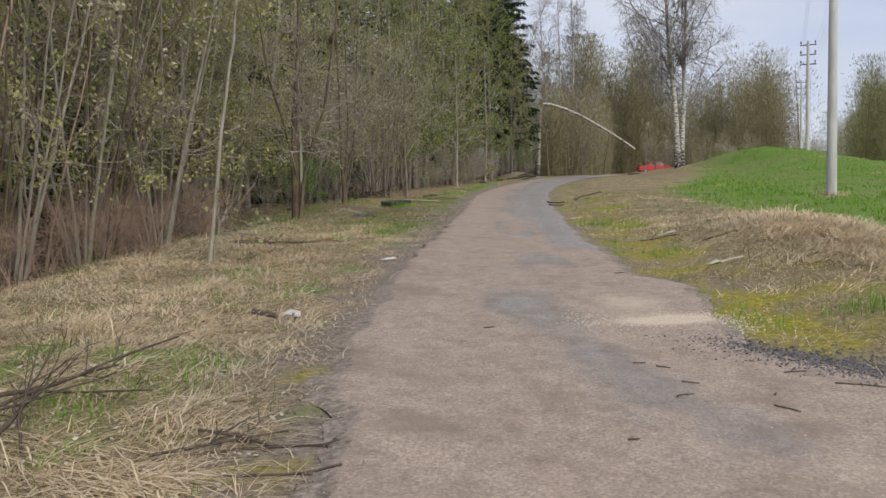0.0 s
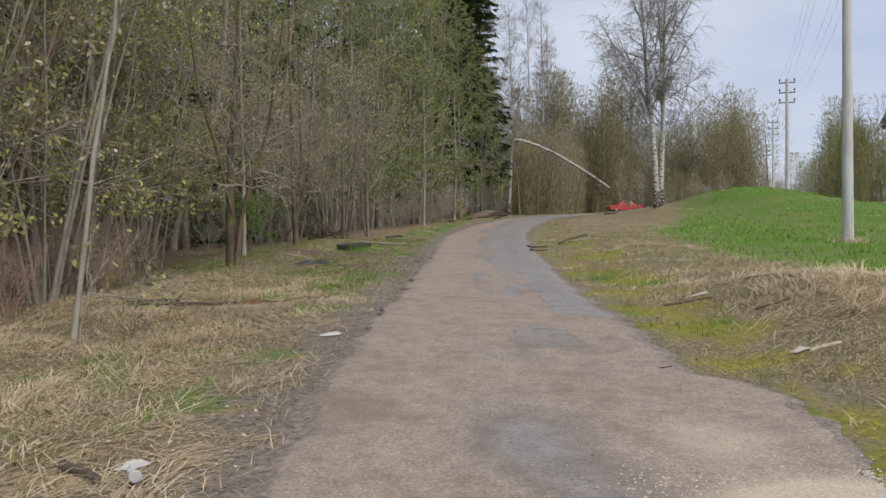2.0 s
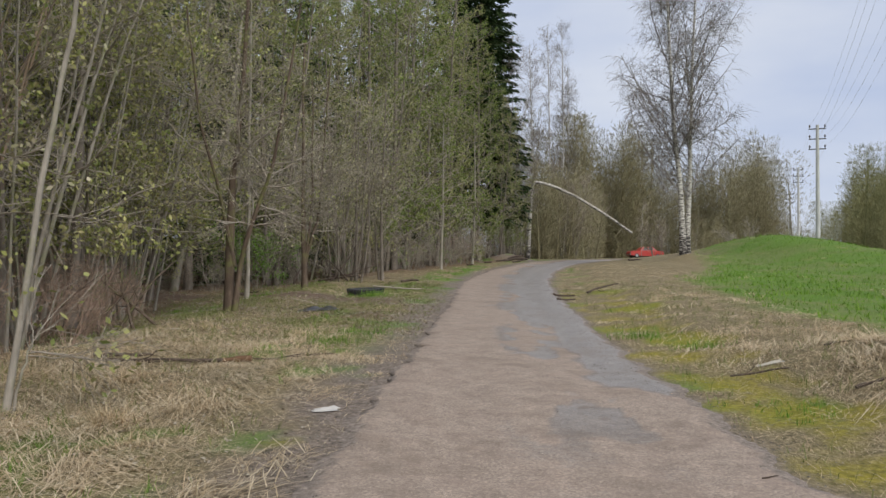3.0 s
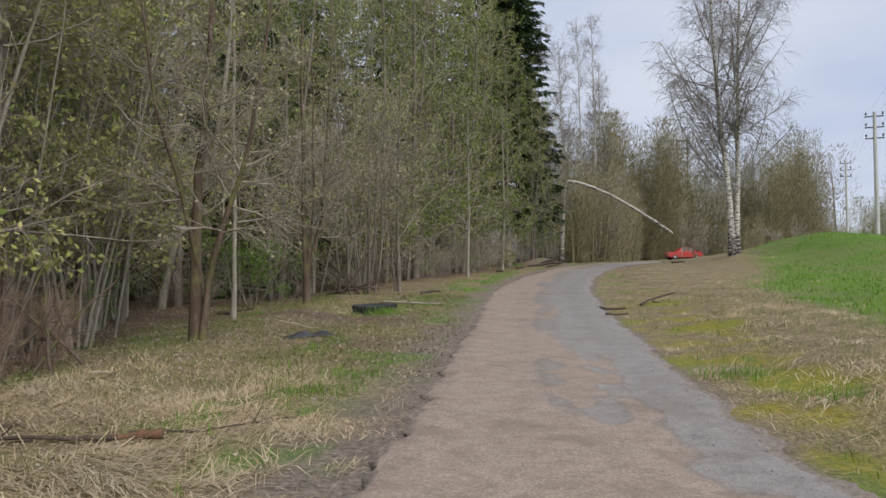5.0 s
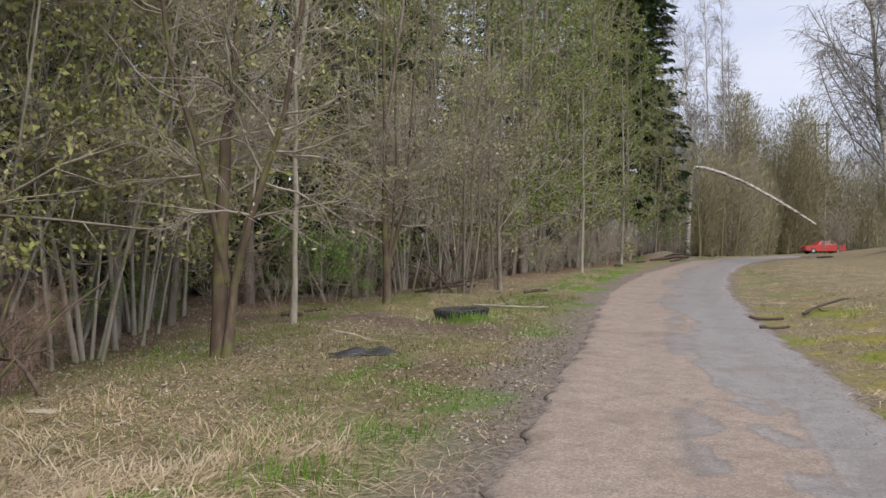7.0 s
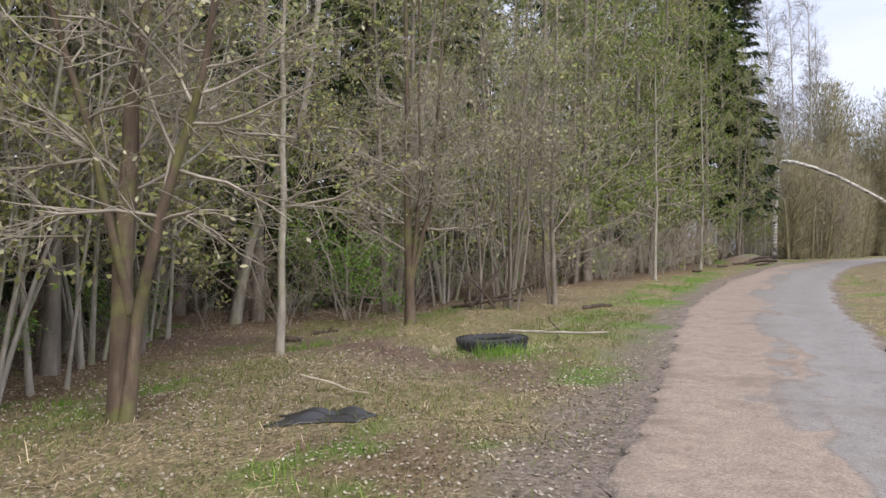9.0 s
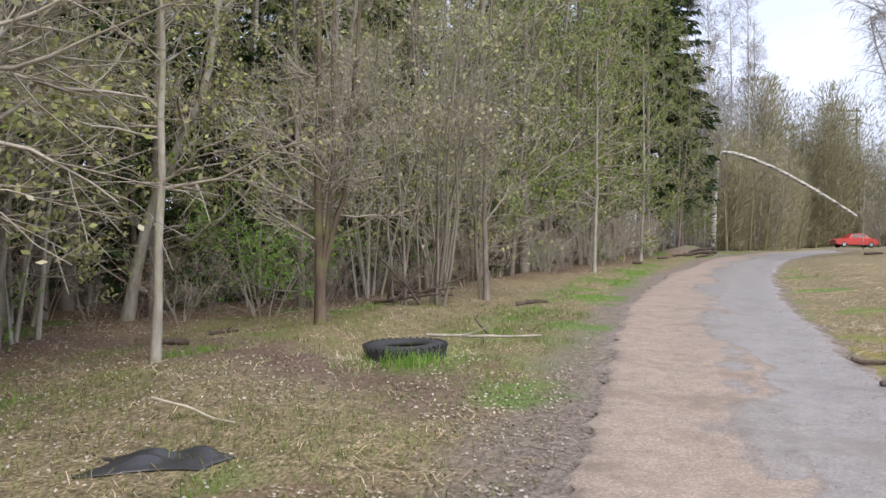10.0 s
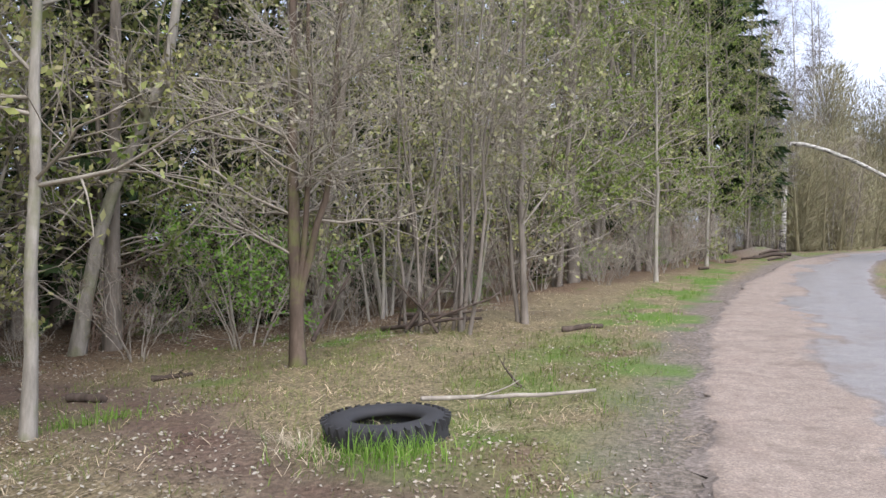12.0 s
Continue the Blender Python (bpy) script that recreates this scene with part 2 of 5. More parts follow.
ROAD_Y = [-14, 0, 4, 5.5, 6.3, 7.5, 8.6, 9.4, 10.2, 13, 18, 23, 27, 32, 38, 42, 48, 54, 62, 70, 85, 104]
ROAD_L = [-0.9, -0.8, -0.62, -0.76, -0.78, -0.76, -0.72, -0.68, -0.62, -0.4, 0.08, 0.5, 0.8, 1.2, 2.2, 3.0, 4.5, 6.0, 9.4, 13.0, 20.0, 30.0]
ROAD_R = [3.4, 3.4, 3.5, 2.85, 2.4, 2.5, 2.78, 2.85, 2.42, 2.5, 2.84, 3.2, 3.55, 4.15, 5.15, 5.9, 7.4, 9.1, 12.4, 16.0, 23.0, 33.0]


def road_l(y):
    return np.interp(y, ROAD_Y, ROAD_L) + 0.04 * np.sin(y * 1.31) * np.sin(y * 0.47 + 1) + 0.03 * np.sin(y * 3.7 + 1) * np.sin(y * 0.9)


def road_r(y):
    return np.interp(y, ROAD_Y, ROAD_R) + 0.06 * np.sin(y * 1.17 + 2) * np.sin(y * 0.39) + 0.03 * np.sin(y * 4.1) * np.sin(y * 0.7)


def waves(x, y):
    return (np.sin(1.3 * x + 0.7 * y) * np.sin(0.9 * y - 0.5 * x + 1) + 0.6 * np.sin(2.9 * x - 1.1 * y + 2) * np.sin(2.3 * y + 0.8 * x)
            + 0.35 * np.sin(6.1 * x + 3.3 * y) * np.sin(5.3 * y - 2.9 * x + 0.5))


def H(x, y):
    """Height of the ground: the way climbs steadily, the field lies higher, the wood's edge a little lower."""
    x, y = np.asarray(x, float), np.asarray(y, float)
    yy = np.where(y > 115, 115 + 45 * (1 - np.exp(-(np.maximum(y, 115) - 115) / 45)), y)
    yy = np.where(yy < -30, -30 - 20 * (1 - np.exp((np.minimum(yy, -30) + 30) / 20)), yy)
    z = 0.068 * yy - 0.016 * np.maximum(yy - 62, 0)
    off = np.maximum(road_l(y) - x, x - road_r(y))
    verge = ss(off, 0.0, 1.6)
    low = 1 - ss(y, 62, 92)
    z = z + 0.24 * low * ss(x - road_r(y), 0.2, 2.4) + 0.95 * low * ss(x, 14, 27) * (1 - ss(x, 22, 27)) + 1.2 * ss(x, 33, 41) * ss(y, 78, 92) - 0.3 * ss(road_l(y) - x, 3.2, 7.5)
    z = z + 1.2 * np.exp(-((x - 20.9) / np.where(x < 20.9, 2.5, 4.2)) ** 2 - ((y - 54.5) / 9) ** 2) + 0.5 * np.exp(-((x - 15.5) / 1.5) ** 2 - ((y - 52.6) / 2.5) ** 2) + 0.24 * np.exp(-((x - 5.7) / 1.1) ** 2 - ((y - 12.8) / 2.4) ** 2)
    z = z + 0.5 * np.exp(-((x - 5.3) / 1.3) ** 2 - ((y - 57) / 1.0) ** 2)
    return z + (0.028 * waves(x, y) + 0.02 * waves(1.6 * x + 3, 1.6 * y)) * verge - 0.05 * ss(-off, 0.0, 0.25)


def road_top(x, y):
    y = np.asarray(y, float)
    return 0.068 * y - 0.016 * np.maximum(y - 62, 0)


def road_face(x, y):
    """Height of the lane's worn surface."""
    a, b = road_l(y) - 0.05, road_r(y) + 0.05
    u = (x - a) / (b - a)
    rut = -0.022 * np.exp(-((u - 0.27) / 0.1) ** 2) - 0.022 * np.exp(-((u - 0.72) / 0.1) ** 2)
    return road_top(x, y) + rut + 0.006 * waves(x * 2.2, y * 2.2) + 0.035 * ss(np.minimum(u, 1 - u), 0.0, 0.05) - 0.006


FIELD_Y, FIELD_X = [-10, 12, 22, 26, 32, 36, 43, 54, 62, 90], [6.3, 6.2, 6.2, 6.8, 8.3, 10.0, 13.0, 16.6, 18.5, 28.0]
EDGE_Y = [-20, 5, 11, 17, 20, 26, 30, 33, 36, 40, 46, 52, 58, 64, 70, 80, 100]
EDGE_X = [-8, -6.8, -6.1, -5.7, -5.6, -6.2, -6.6, -4.2, -2.4, -1.0, 0.9, 3.0, 5.3, 7.4, 9.5, 14.0, 22.0]


def patch(x, y, px, py, rx, ry):
    return np.exp(-((x - px) / rx) ** 2 - ((y - py) / ry) ** 2)


def cover(x, y):
    """What grows where: fresh green, moss, leaf litter, bare soil (0 to 1 each)."""
    w = waves(x * 0.8 + 3, y * 0.8)
    w2 = waves(x * 2.3, y * 2.3 + 5)
    field = ss(x - np.interp(y, FIELD_Y, FIELD_X) + 0.45 * w + 0.25 * w2, -0.3, 1.4) * (1 - 0.85 * ss(y, 66, 90))
    field = field * (0.72 + 0.28 * ss(waves(x * 0.5, y * 0.5 + 2) + 0.4 * w2, -0.6, 0.3))
    tufts = ss(w + 0.5 * w2, 0.75, 1.25) * 0.8
    strip = ss(w2 + w, -0.2, 0.6) * ss(y, 24, 34) * (1 - ss(road_l(y) - x, 1.2, 2.6)) * ss(road_l(y) - x, 0.3, 0.8)
    near = patch(x, y, -1.2, 17.2, 0.7, 1.3) + patch(x, y, -1.0, 25.2, 0.9, 0.9) + patch(x, y, -0.4, 28.5, 0.9, 2.2) + patch(x, y, -2.6, 5.2, 0.6, 0.6)
    green = np.clip(np.maximum(field, np.maximum(tufts * (x < 8), np.maximum(strip * 0.9, near * (0.45 + 0.4 * w2)))), 0, 1)
    r = x - road_r(y)
    moss = ss(w2 + 0.7 * w, 0.2, 0.7) * ss(r, -0.1, 0.25) * (1 - ss(r, 1.3, 2.6)) * ss(y, 4.2, 5.4) * (1 - ss(y, 24, 34))
    moss = np.maximum(moss, ss(w2, 0.55, 0.8) * ss(road_l(y) - x, 0.0, 0.15) * (1 - ss(road_l(y) - x, 0.4, 0.7)) * (y < 12))
    litter = ss(np.interp(y, EDGE_Y, EDGE_X) - x + 0.5 * w, -1.6, 0.6)
    litter = np.maximum(litter, 0.8 * ss(w - w2 * 0.3, 0.1, 0.9) * ss(y, 17, 21) * (x < 0.3) * ss(road_l(y) - x, 0.4, 1.0))
    moss = np.maximum(0.75 * moss, np.clip(1.5 * (patch(x, y, 2.95, 7.2, 0.5, 1.1) + patch(x, y, 3.3, 6.2, 0.55, 0.5) + patch(x, y, 3.5, 8.3, 0.8, 0.6) + patch(x, y, 3.1, 15.7, 0.5, 0.9) + patch(x, y, 2.95, 13.2, 0.4, 0.9) + patch(x, y, 3.5, 20.3, 0.35, 1.2) + patch(x, y, -0.98, 5.75, 0.16, 0.14) + patch(x, y, -0.95, 4.5, 0.14, 0.12) + 0.8 * patch(x, y, 2.85, 10.5, 0.4, 0.3)) * (0.6 + 0.6 * w2), 0, 1) * ss(np.abs(x - 0.9), 1.4, 1.7))
    path = trodden(x, y)
    soil = np.maximum(ss(x - road_l(y) + 0.25 * w2, -0.95, -0.3) * (1 - ss(x - road_r(y), 0, 0.25)), np.clip(path, 0, 1))
    soil = np.maximum(soil, np.maximum(np.maximum(patch(x, y, 2.9, 5.7, 0.7, 0.35), patch(x, y, 3.0, 9.3, 0.5, 0.4)), patch(x, y, 5.3, 57, 1.5, 1.2)))
    return green * (1 - np.clip(path, 0, 1)), moss * (1 - field), litter, np.clip(soil, 0, 1)


def trodden(x, y):
    """The bare peaty footpath that leaves the lane for the wood."""
    w = waves(x * 0.8 + 3, y * 0.8)
    away = y - np.interp(x, [-9, -6, -4.9, -3.0, -1.8, -0.4], [27.6, 27.7, 27.2, 25.4, 24.6, 23.7])
    return np.clip(np.exp(-(away / (0.6 + 0.2 * w)) ** 2) * ss(x, -9, -6) * (1 - ss(x, -0.9, -0.1)) * (0.8 + 0.25 * waves(x * 2.3, y * 2.3 + 5)), 0, 1)


# ---- ground and road ----
def ground_material():
    m, n, l, b = material("verge_ground", 0.95, 0.15)
    co = n.new("ShaderNodeTexCoord").outputs["Object"]

    def mask(name):
        a = n.new("ShaderNodeAttribute")
        a.attribute_name = name
        return a.outputs["Fac"]

    fine = noise_node(n, l, 38, 6, 0.7, co, (1, 0.5, 1))
    mid = noise_node(n, l, 3.5, 5, 0.6, co)
    big = noise_node(n, l, 0.6, 3, 0.5, co)
    c = ramp(n, l, fine, (0.34, (0.05, 0.04, 0.026)), (0.5, (0.19, 0.15, 0.092)), (0.68, (0.46, 0.375, 0.25)))
    c = mix(n, l, calc(n, l, "MULTIPLY", mid, 0.38), c, (0.19, 0.185, 0.085))
    mat_n = noise_node(n, l, 7, 6, 0.75, co)
    c = mix(n, l, 0.8, c, ramp(n, l, mat_n, (0.33, (0.5, 0.48, 0.46)), (0.5, (1, 1, 1)), (0.68, (1.35, 1.3, 1.25))), "MULTIPLY")
    lit = ramp(n, l, noise_node(n, l, 22, 5, 0.7, co), (0.3, (0.05, 0.035, 0.024)), (0.5, (0.16, 0.11, 0.072)), (0.75, (0.3, 0.23, 0.16)))
    c = mix(n, l, mask("litter"), c, lit)
    soil = ramp(n, l, noise_node(n, l, 18, 8, 0.8, co), (0.34, (0.06, 0.05, 0.042)), (0.5, (0.18, 0.15, 0.125)), (0.68, (0.36, 0.3, 0.255)))
    c = mix(n, l, mask("soil"), c, soil)
    peat = ramp(n, l, noise_node(n, l, 14, 7, 0.75, co), (0.33, (0.05, 0.032, 0.024)), (0.52, (0.135, 0.088, 0.066)), (0.72, (0.25, 0.175, 0.13)))
    c = mix(n, l, mask("peat"), c, peat)
    gr = ramp(n, l, fine, (0.3, (0.045, 0.085, 0.014)), (0.55, (0.095, 0.185, 0.028)), (0.75, (0.15, 0.255, 0.05)))
    gr = mix(n, l, calc(n, l, "MULTIPLY", big, 0.4), gr, (0.16, 0.24, 0.05))
    thatch = ramp(n, l, noise_node(n, l, 1.1, 6, 0.7, co, (1, 0.45, 1)), (0.52, (0, 0, 0)), (0.66, (0.5, 0.5, 0.5)))
    gr = mix(n, l, thatch, gr, (0.2, 0.19, 0.08))
    c = mix(n, l, mask("green"), c, gr)
    ms = ramp(n, l, noise_node(n, l, 16, 5, 0.65, co), (0.3, (0.1, 0.09, 0.02)), (0.52, (0.25, 0.22, 0.027)), (0.72, (0.38, 0.33, 0.055)))
    worn_moss = ramp(n, l, noise_node(n, l, 5, 6, 0.7, co), (0.36, (0.3, 0.3, 0.3)), (0.5, (1, 1, 1)))
    c = mix(n, l, calc(n, l, "MULTIPLY", mask("moss"), worn_moss), c, ms)
    l.new(c, b.inputs["Base Color"])
    relief(n, l, b, fine, 0.8, 0.03)
    return m


def graded(a, b, step, far_a, far_b):
    near = np.arange(a, b, step)
    out = step * 1.22 ** np.arange(1, 60)
    lo, hi = a - np.cumsum(out), near[-1] + np.cumsum(out)
    return np.concatenate([lo[lo > far_a][::-1], near, hi[hi < far_b]])


def build_ground():
    gx, gy = graded(-12, 16, 0.2, -900, 900), graded(-4, 62, 0.24, -500, 1500)
    X, Y = np.meshgrid(gx, gy)
    nx, ny = len(gx), len(gy)
    i = (np.arange(ny - 1)[:, None] * nx + np.arange(nx - 1)[None]).ravel()
    me = fast_mesh("ground", np.stack([X, Y, H(X, Y)], -1).reshape(-1, 3), np.stack([i, i + 1, i + nx + 1, i + nx], -1), ground_material(), True)
    for name, v in zip(("green", "moss", "litter", "soil", "peat"), (*cover(X, Y), trodden(X, Y))):
        me.attributes.new(name, "FLOAT", "POINT").data.foreach_set("value", np.asarray(v, np.float32).ravel())
    return tagged(new("ground", me), "grassy verge with straw, moss and leaf litter", "ground", kind="structure")


def road_material():
    m, n, l, b = material("worn_road", 0.8, 0.4)
    co = n.new("ShaderNodeTexCoord").outputs["Object"]
    grit = noise_node(n, l, 60, 6, 0.75, co)
    mid = noise_node(n, l, 2.6, 5, 0.6, co, (1.3, 0.7, 1))
    big = noise_node(n, l, 0.55, 4, 0.6, co, (1.5, 0.6, 1))
    dust = ramp(n, l, grit, (0.28, (0.148, 0.118, 0.096)), (0.5, (0.273, 0.221, 0.180)), (0.75, (0.416, 0.350, 0.291)))
    dust = mix(n, l, ramp(n, l, mid, (0.45, (0, 0, 0)), (0.7, (0.7, 0.7, 0.7))), dust, (0.245, 0.191, 0.156))
    tar = ramp(n, l, grit, (0.28, (0.133, 0.123, 0.114)), (0.5, (0.222, 0.206, 0.192)), (0.75, (0.345, 0.321, 0.3)))
    # bare asphalt shows where the dust layer has worn off
    edge_n = noise_node(n, l, 14, 5, 0.7, co)
    w = n.new("ShaderNodeAttribute")
    w.attribute_name = "worn"
    k = calc(n, l, "ADD", w.outputs["Fac"], calc(n, l, "MULTIPLY", calc(n, l, "SUBTRACT", edge_n, 0.35), 0.7))
    bare = ramp(n, l, k, (0.27, (0, 0, 0)), (0.88, (0.95, 0.95, 0.95)))
    c = mix(n, l, bare, dust, tar)
    lump = ramp(n, l, noise_node(n, l, 5.0, 8, 0.75, co), (0.32, (0.62, 0.6, 0.58)), (0.5, (1, 1, 1)), (0.68, (1.3, 1.27, 1.24)))
    c = mix(n, l, 0.65, c, lump, "MULTIPLY")
    pebble = n.new("ShaderNodeTexVoronoi")
    pebble.inputs["Scale"].default_value = 55
    l.new(co, pebble.inputs["Vector"])
    c = mix(n, l, 0.5, c, ramp(n, l, pebble.outputs["Color"], (0.1, (0.68, 0.66, 0.64)), (0.6, (1.02, 1.02, 1.02)), (0.95, (1.5, 1.47, 1.42))), "MULTIPLY")
    stain = ramp(n, l, noise_node(n, l, 1.1, 6, 0.7, co), (0.52, (0, 0, 0)), (0.66, (0.62, 0.62, 0.62)))
    c = mix(n, l, stain, c, (0.165, 0.128, 0.098))
    seam = ramp(n, l, w.outputs["Fac"], (0.25, (0, 0, 0)), (0.5, (0.55, 0.55, 0.55)), (0.75, (0, 0, 0)))
    c = mix(n, l, calc(n, l, "MULTIPLY", seam, edge_n), c, (0.075, 0.062, 0.052))
    sa = n.new("ShaderNodeAttribute")
    sa.attribute_name = "sand"
    sk = ramp(n, l, calc(n, l, "ADD", sa.outputs["Fac"], calc(n, l, "SUBTRACT", calc(n, l, "MULTIPLY", edge_n, 0.6), 0.3)), (0.25, (0, 0, 0)), (0.7, (0.9, 0.9, 0.9)))
    c = mix(n, l, sk, c, ramp(n, l, grit, (0.3, (0.3, 0.235, 0.175)), (0.5, (0.48, 0.4, 0.31)), (0.7, (0.62, 0.54, 0.44))))
    v = n.new("ShaderNodeAttribute")
    v.attribute_name = "verge"
    dirt = ramp(n, l, noise_node(n, l, 18, 8, 0.8, co), (0.34, (0.06, 0.05, 0.042)), (0.5, (0.18, 0.15, 0.125)), (0.68, (0.36, 0.3, 0.255)))
    rim = ramp(n, l, calc(n, l, "ADD", v.outputs["Fac"], calc(n, l, "MULTIPLY", calc(n, l, "SUBTRACT", edge_n, 0.25), 1.3)), (0.55, (0, 0, 0)), (0.85, (1, 1, 1)))
    c = mix(n, l, rim, c, dirt)
    l.new(c, b.inputs["Base Color"])
    l.new(ramp(n, l, bare, (0.0, (0.9, 0.9, 0.9)), (1.0, (0.4, 0.4, 0.4))), b.inputs["Roughness"])
    relief(n, l, b, grit, 0.35, 0.01)
    return m


def build_road():
    ys = np.concatenate([np.concatenate([np.arange(-12, 2, 0.4), np.arange(2, 36, 0.1), np.arange(36, 60, 0.25)]), np.arange(60, 103, 0.6)])
    us = np.concatenate([[0, 0.02, 0.05], np.linspace(0.1, 0.9, 34), [0.95, 0.98, 1.0]])
    U, Y = np.meshgrid(us, ys)
    Lx, Rx = road_l(Y) - 0.05, road_r(Y) + 0.05
    X = Lx + (Rx - Lx) * U
    X = X + (0.07 * waves(X * 3, Y * 3) + 0.05 * waves(X * 9 + 3, Y * 8)) * ss(np.abs(U - 0.5), 0.38, 0.5)
    rut = -0.022 * np.exp(-((U - 0.27) / 0.1) ** 2) - 0.022 * np.exp(-((U - 0.72) / 0.1) ** 2)
    lip = ss(np.minimum(U, 1 - U), 0.0, 0.05)
    start = np.interp(Y, [0, 10, 12.5, 14, 18, 24, 36, 60], [1.3, 1.25, 1.1, 0.74, 0.58, 0.48, 0.42, 0.34])
    worn = ss(U - start + 0.16 * waves(X * 0.9 + 2, Y * 0.5) + 0.05 * waves(X * 4, Y * 3), -0.09, 0.11)
    patch_a = ss(waves(X * 1.2 + 7, Y * 0.55 + 3) + 0.2 * waves(X * 4, Y * 4), 0.55, 0.8) * ss(U, 0.3, 0.5)
    thin = 0.7 * np.clip(patch(X, Y, 0.75, 8.3, 0.5, 1.5) + patch(X, Y, 1.25, 6.0, 0.4, 1.3) + patch(X, Y, 1.5, 4.2, 0.5, 0.8), 0, 1) * (0.75 + 0.4 * waves(X * 2, Y * 1.5))
    worn = np.maximum(worn, np.maximum(thin, 0.75 * patch_a * ss(Y, 9, 13))) * (1 - ss(U, 0.93, 1.0))
    ledge = 0.014 * (1 - worn)
    Z = road_top(X, Y) + rut + 0.006 * waves(X * 2.2, Y * 2.2) + ledge + 0.035 * lip - 0.045
    Z = Z + 0.03
    nx, ny = len(us), len(ys)
    i = (np.arange(ny - 1)[:, None] * nx + np.arange(nx - 1)[None]).ravel()
    me = fast_mesh("road", np.stack([X, Y, Z], -1).reshape(-1, 3), np.stack([i, i + 1, i + nx + 1, i + nx], -1), road_material(), True)
    me.attributes.new("worn", "FLOAT", "POINT").data.foreach_set("value", worn.astype(np.float32).ravel())
    sand = np.clip(patch(X, Y, 2.05, 7.35, 0.5, 0.22) + 0.5 * patch(X, Y, 1.9, 8.3, 0.5, 0.7) + 0.35 * patch(X, Y, 2.0, 3.75, 0.5, 0.3) + 0.25 * patch(X, Y, 2.3, 4.7, 0.5, 0.4), 0, 1)
    me.attributes.new("sand", "FLOAT", "POINT").data.foreach_set("value", sand.astype(np.float32).ravel())
    me.attributes.new("verge", "FLOAT", "POINT").data.foreach_set("value", (1 - ss(np.minimum(U, 1 - U), 0.0, 0.07)).astype(np.float32).ravel())
    return tagged(new("road", me), "worn asphalt lane under pinkish dust and grit", "road", kind="structure")


build_ground()
build_road()


# ---- trees ----
def broadleaf(seed, name, label, height, radius, stems=1, limbs=16, twigs=220, fine=500, leaf_n=1500, leaf=(0.055, 0.115), mats=(None, None, None), low=0.18, reach=(1.2, 2.6), group="", lean=0.5, angle=(45, 85), rise=0.25, droop=0.1, trunks=None, sides=7, twig_len=(0.4, 1.1), fine_len=(0.2, 0.55), category="tree", thick=0.0035, place=None, slim=0.55, hang=0.0, flat=False, limb_max=0.022, crook=0.17, weep=1.0, stem_wob=0.06):
    """A broadleaved tree or shrub: trunk or stems, limbs, two orders of twigs, and a crown of leaves."""
    r = np.random.default_rng(seed)
    top = thing(name, label, category, group, place)
    st, sr = [], []
    for i in range(stems):
        a = r.uniform(0, 6.28)
        d = (0.1 + 0.12 * r.random()) * (stems > 1)
        p, q = stem(r, height * (1 if stems == 1 else r.uniform(0.65, 1.05)), radius * (1 if stems == 1 else r.uniform(0.55, 1)), (lean * np.cos(a), lean * np.sin(a)), stem_wob, 9, (d * np.cos(a), d * np.sin(a)))
        st.append(p), sr.append(q)
    if trunks:
        st, sr = [], []
        for pts, r0, r1 in trunks:
            c = np.array(pts, float)
            k = np.linspace(0, len(c) - 1, 11)
            p = np.stack([np.interp(k, np.arange(len(c)), c[:, j]) for j in range(3)], -1)
            p[1:-1] = (p[:-2] + 2 * p[1:-1] + p[2:]) / 4
            p[1:] += r.normal(scale=0.012, size=(10, 3))
            rad = np.linspace(r0, r1, 11)
            rad[0] *= 1.3
            st.append(p[None]), sr.append(rad[None])
    trunk_mat, twig_mat, leaf_mat = mats
    wood = joined(*[tubes(p, q, sides) for p, q in zip(st, sr)])
    part("trunk", fast_mesh("trunk", *wood, trunk_mat, True), None, top)
    lots, leafy = [], []
    share = max(1, limbs // len(st))
    lim = [grow(r, p, q, share, (low, 0.97), reach, angle, rise, crook, 6, 0.5, 0.25) for p, q in zip(st, sr)]
    lp, lr = np.concatenate([a for a, b in lim]), np.minimum(np.concatenate([b for a, b in lim]), limb_max)
    tp, tr = grow(r, lp, lr, twigs, (0.12, 1.0), twig_len, (25, 65), droop, 0.16, 4 if not flat else 3, 0.6, 0.35)
    fp, slips = shoots(r, tp, tr, fine, (0.1, 1.0), fine_len, (20, 60), droop * weep, flat, thick * 0.75)
    tw = joined(tubes(lp, np.maximum(lr, thick * 1.6), 4 if not flat else 3), tubes(tp, np.maximum(tr, thick), 3), slips)
    tagged(part("branchwork", fast_mesh("branchwork", *tw, twig_mat, True), None, top), kind="stuff")
    if leaf_n:
        part("crown", fast_mesh("crown", *joined(leaves(r, tp, leaf_n // 3, leaf, 0.05, hang, slim=slim), leaves(r, fp, leaf_n - leaf_n // 3, leaf, 0.04, hang, slim=slim)), leaf_mat), None, top)
    return top


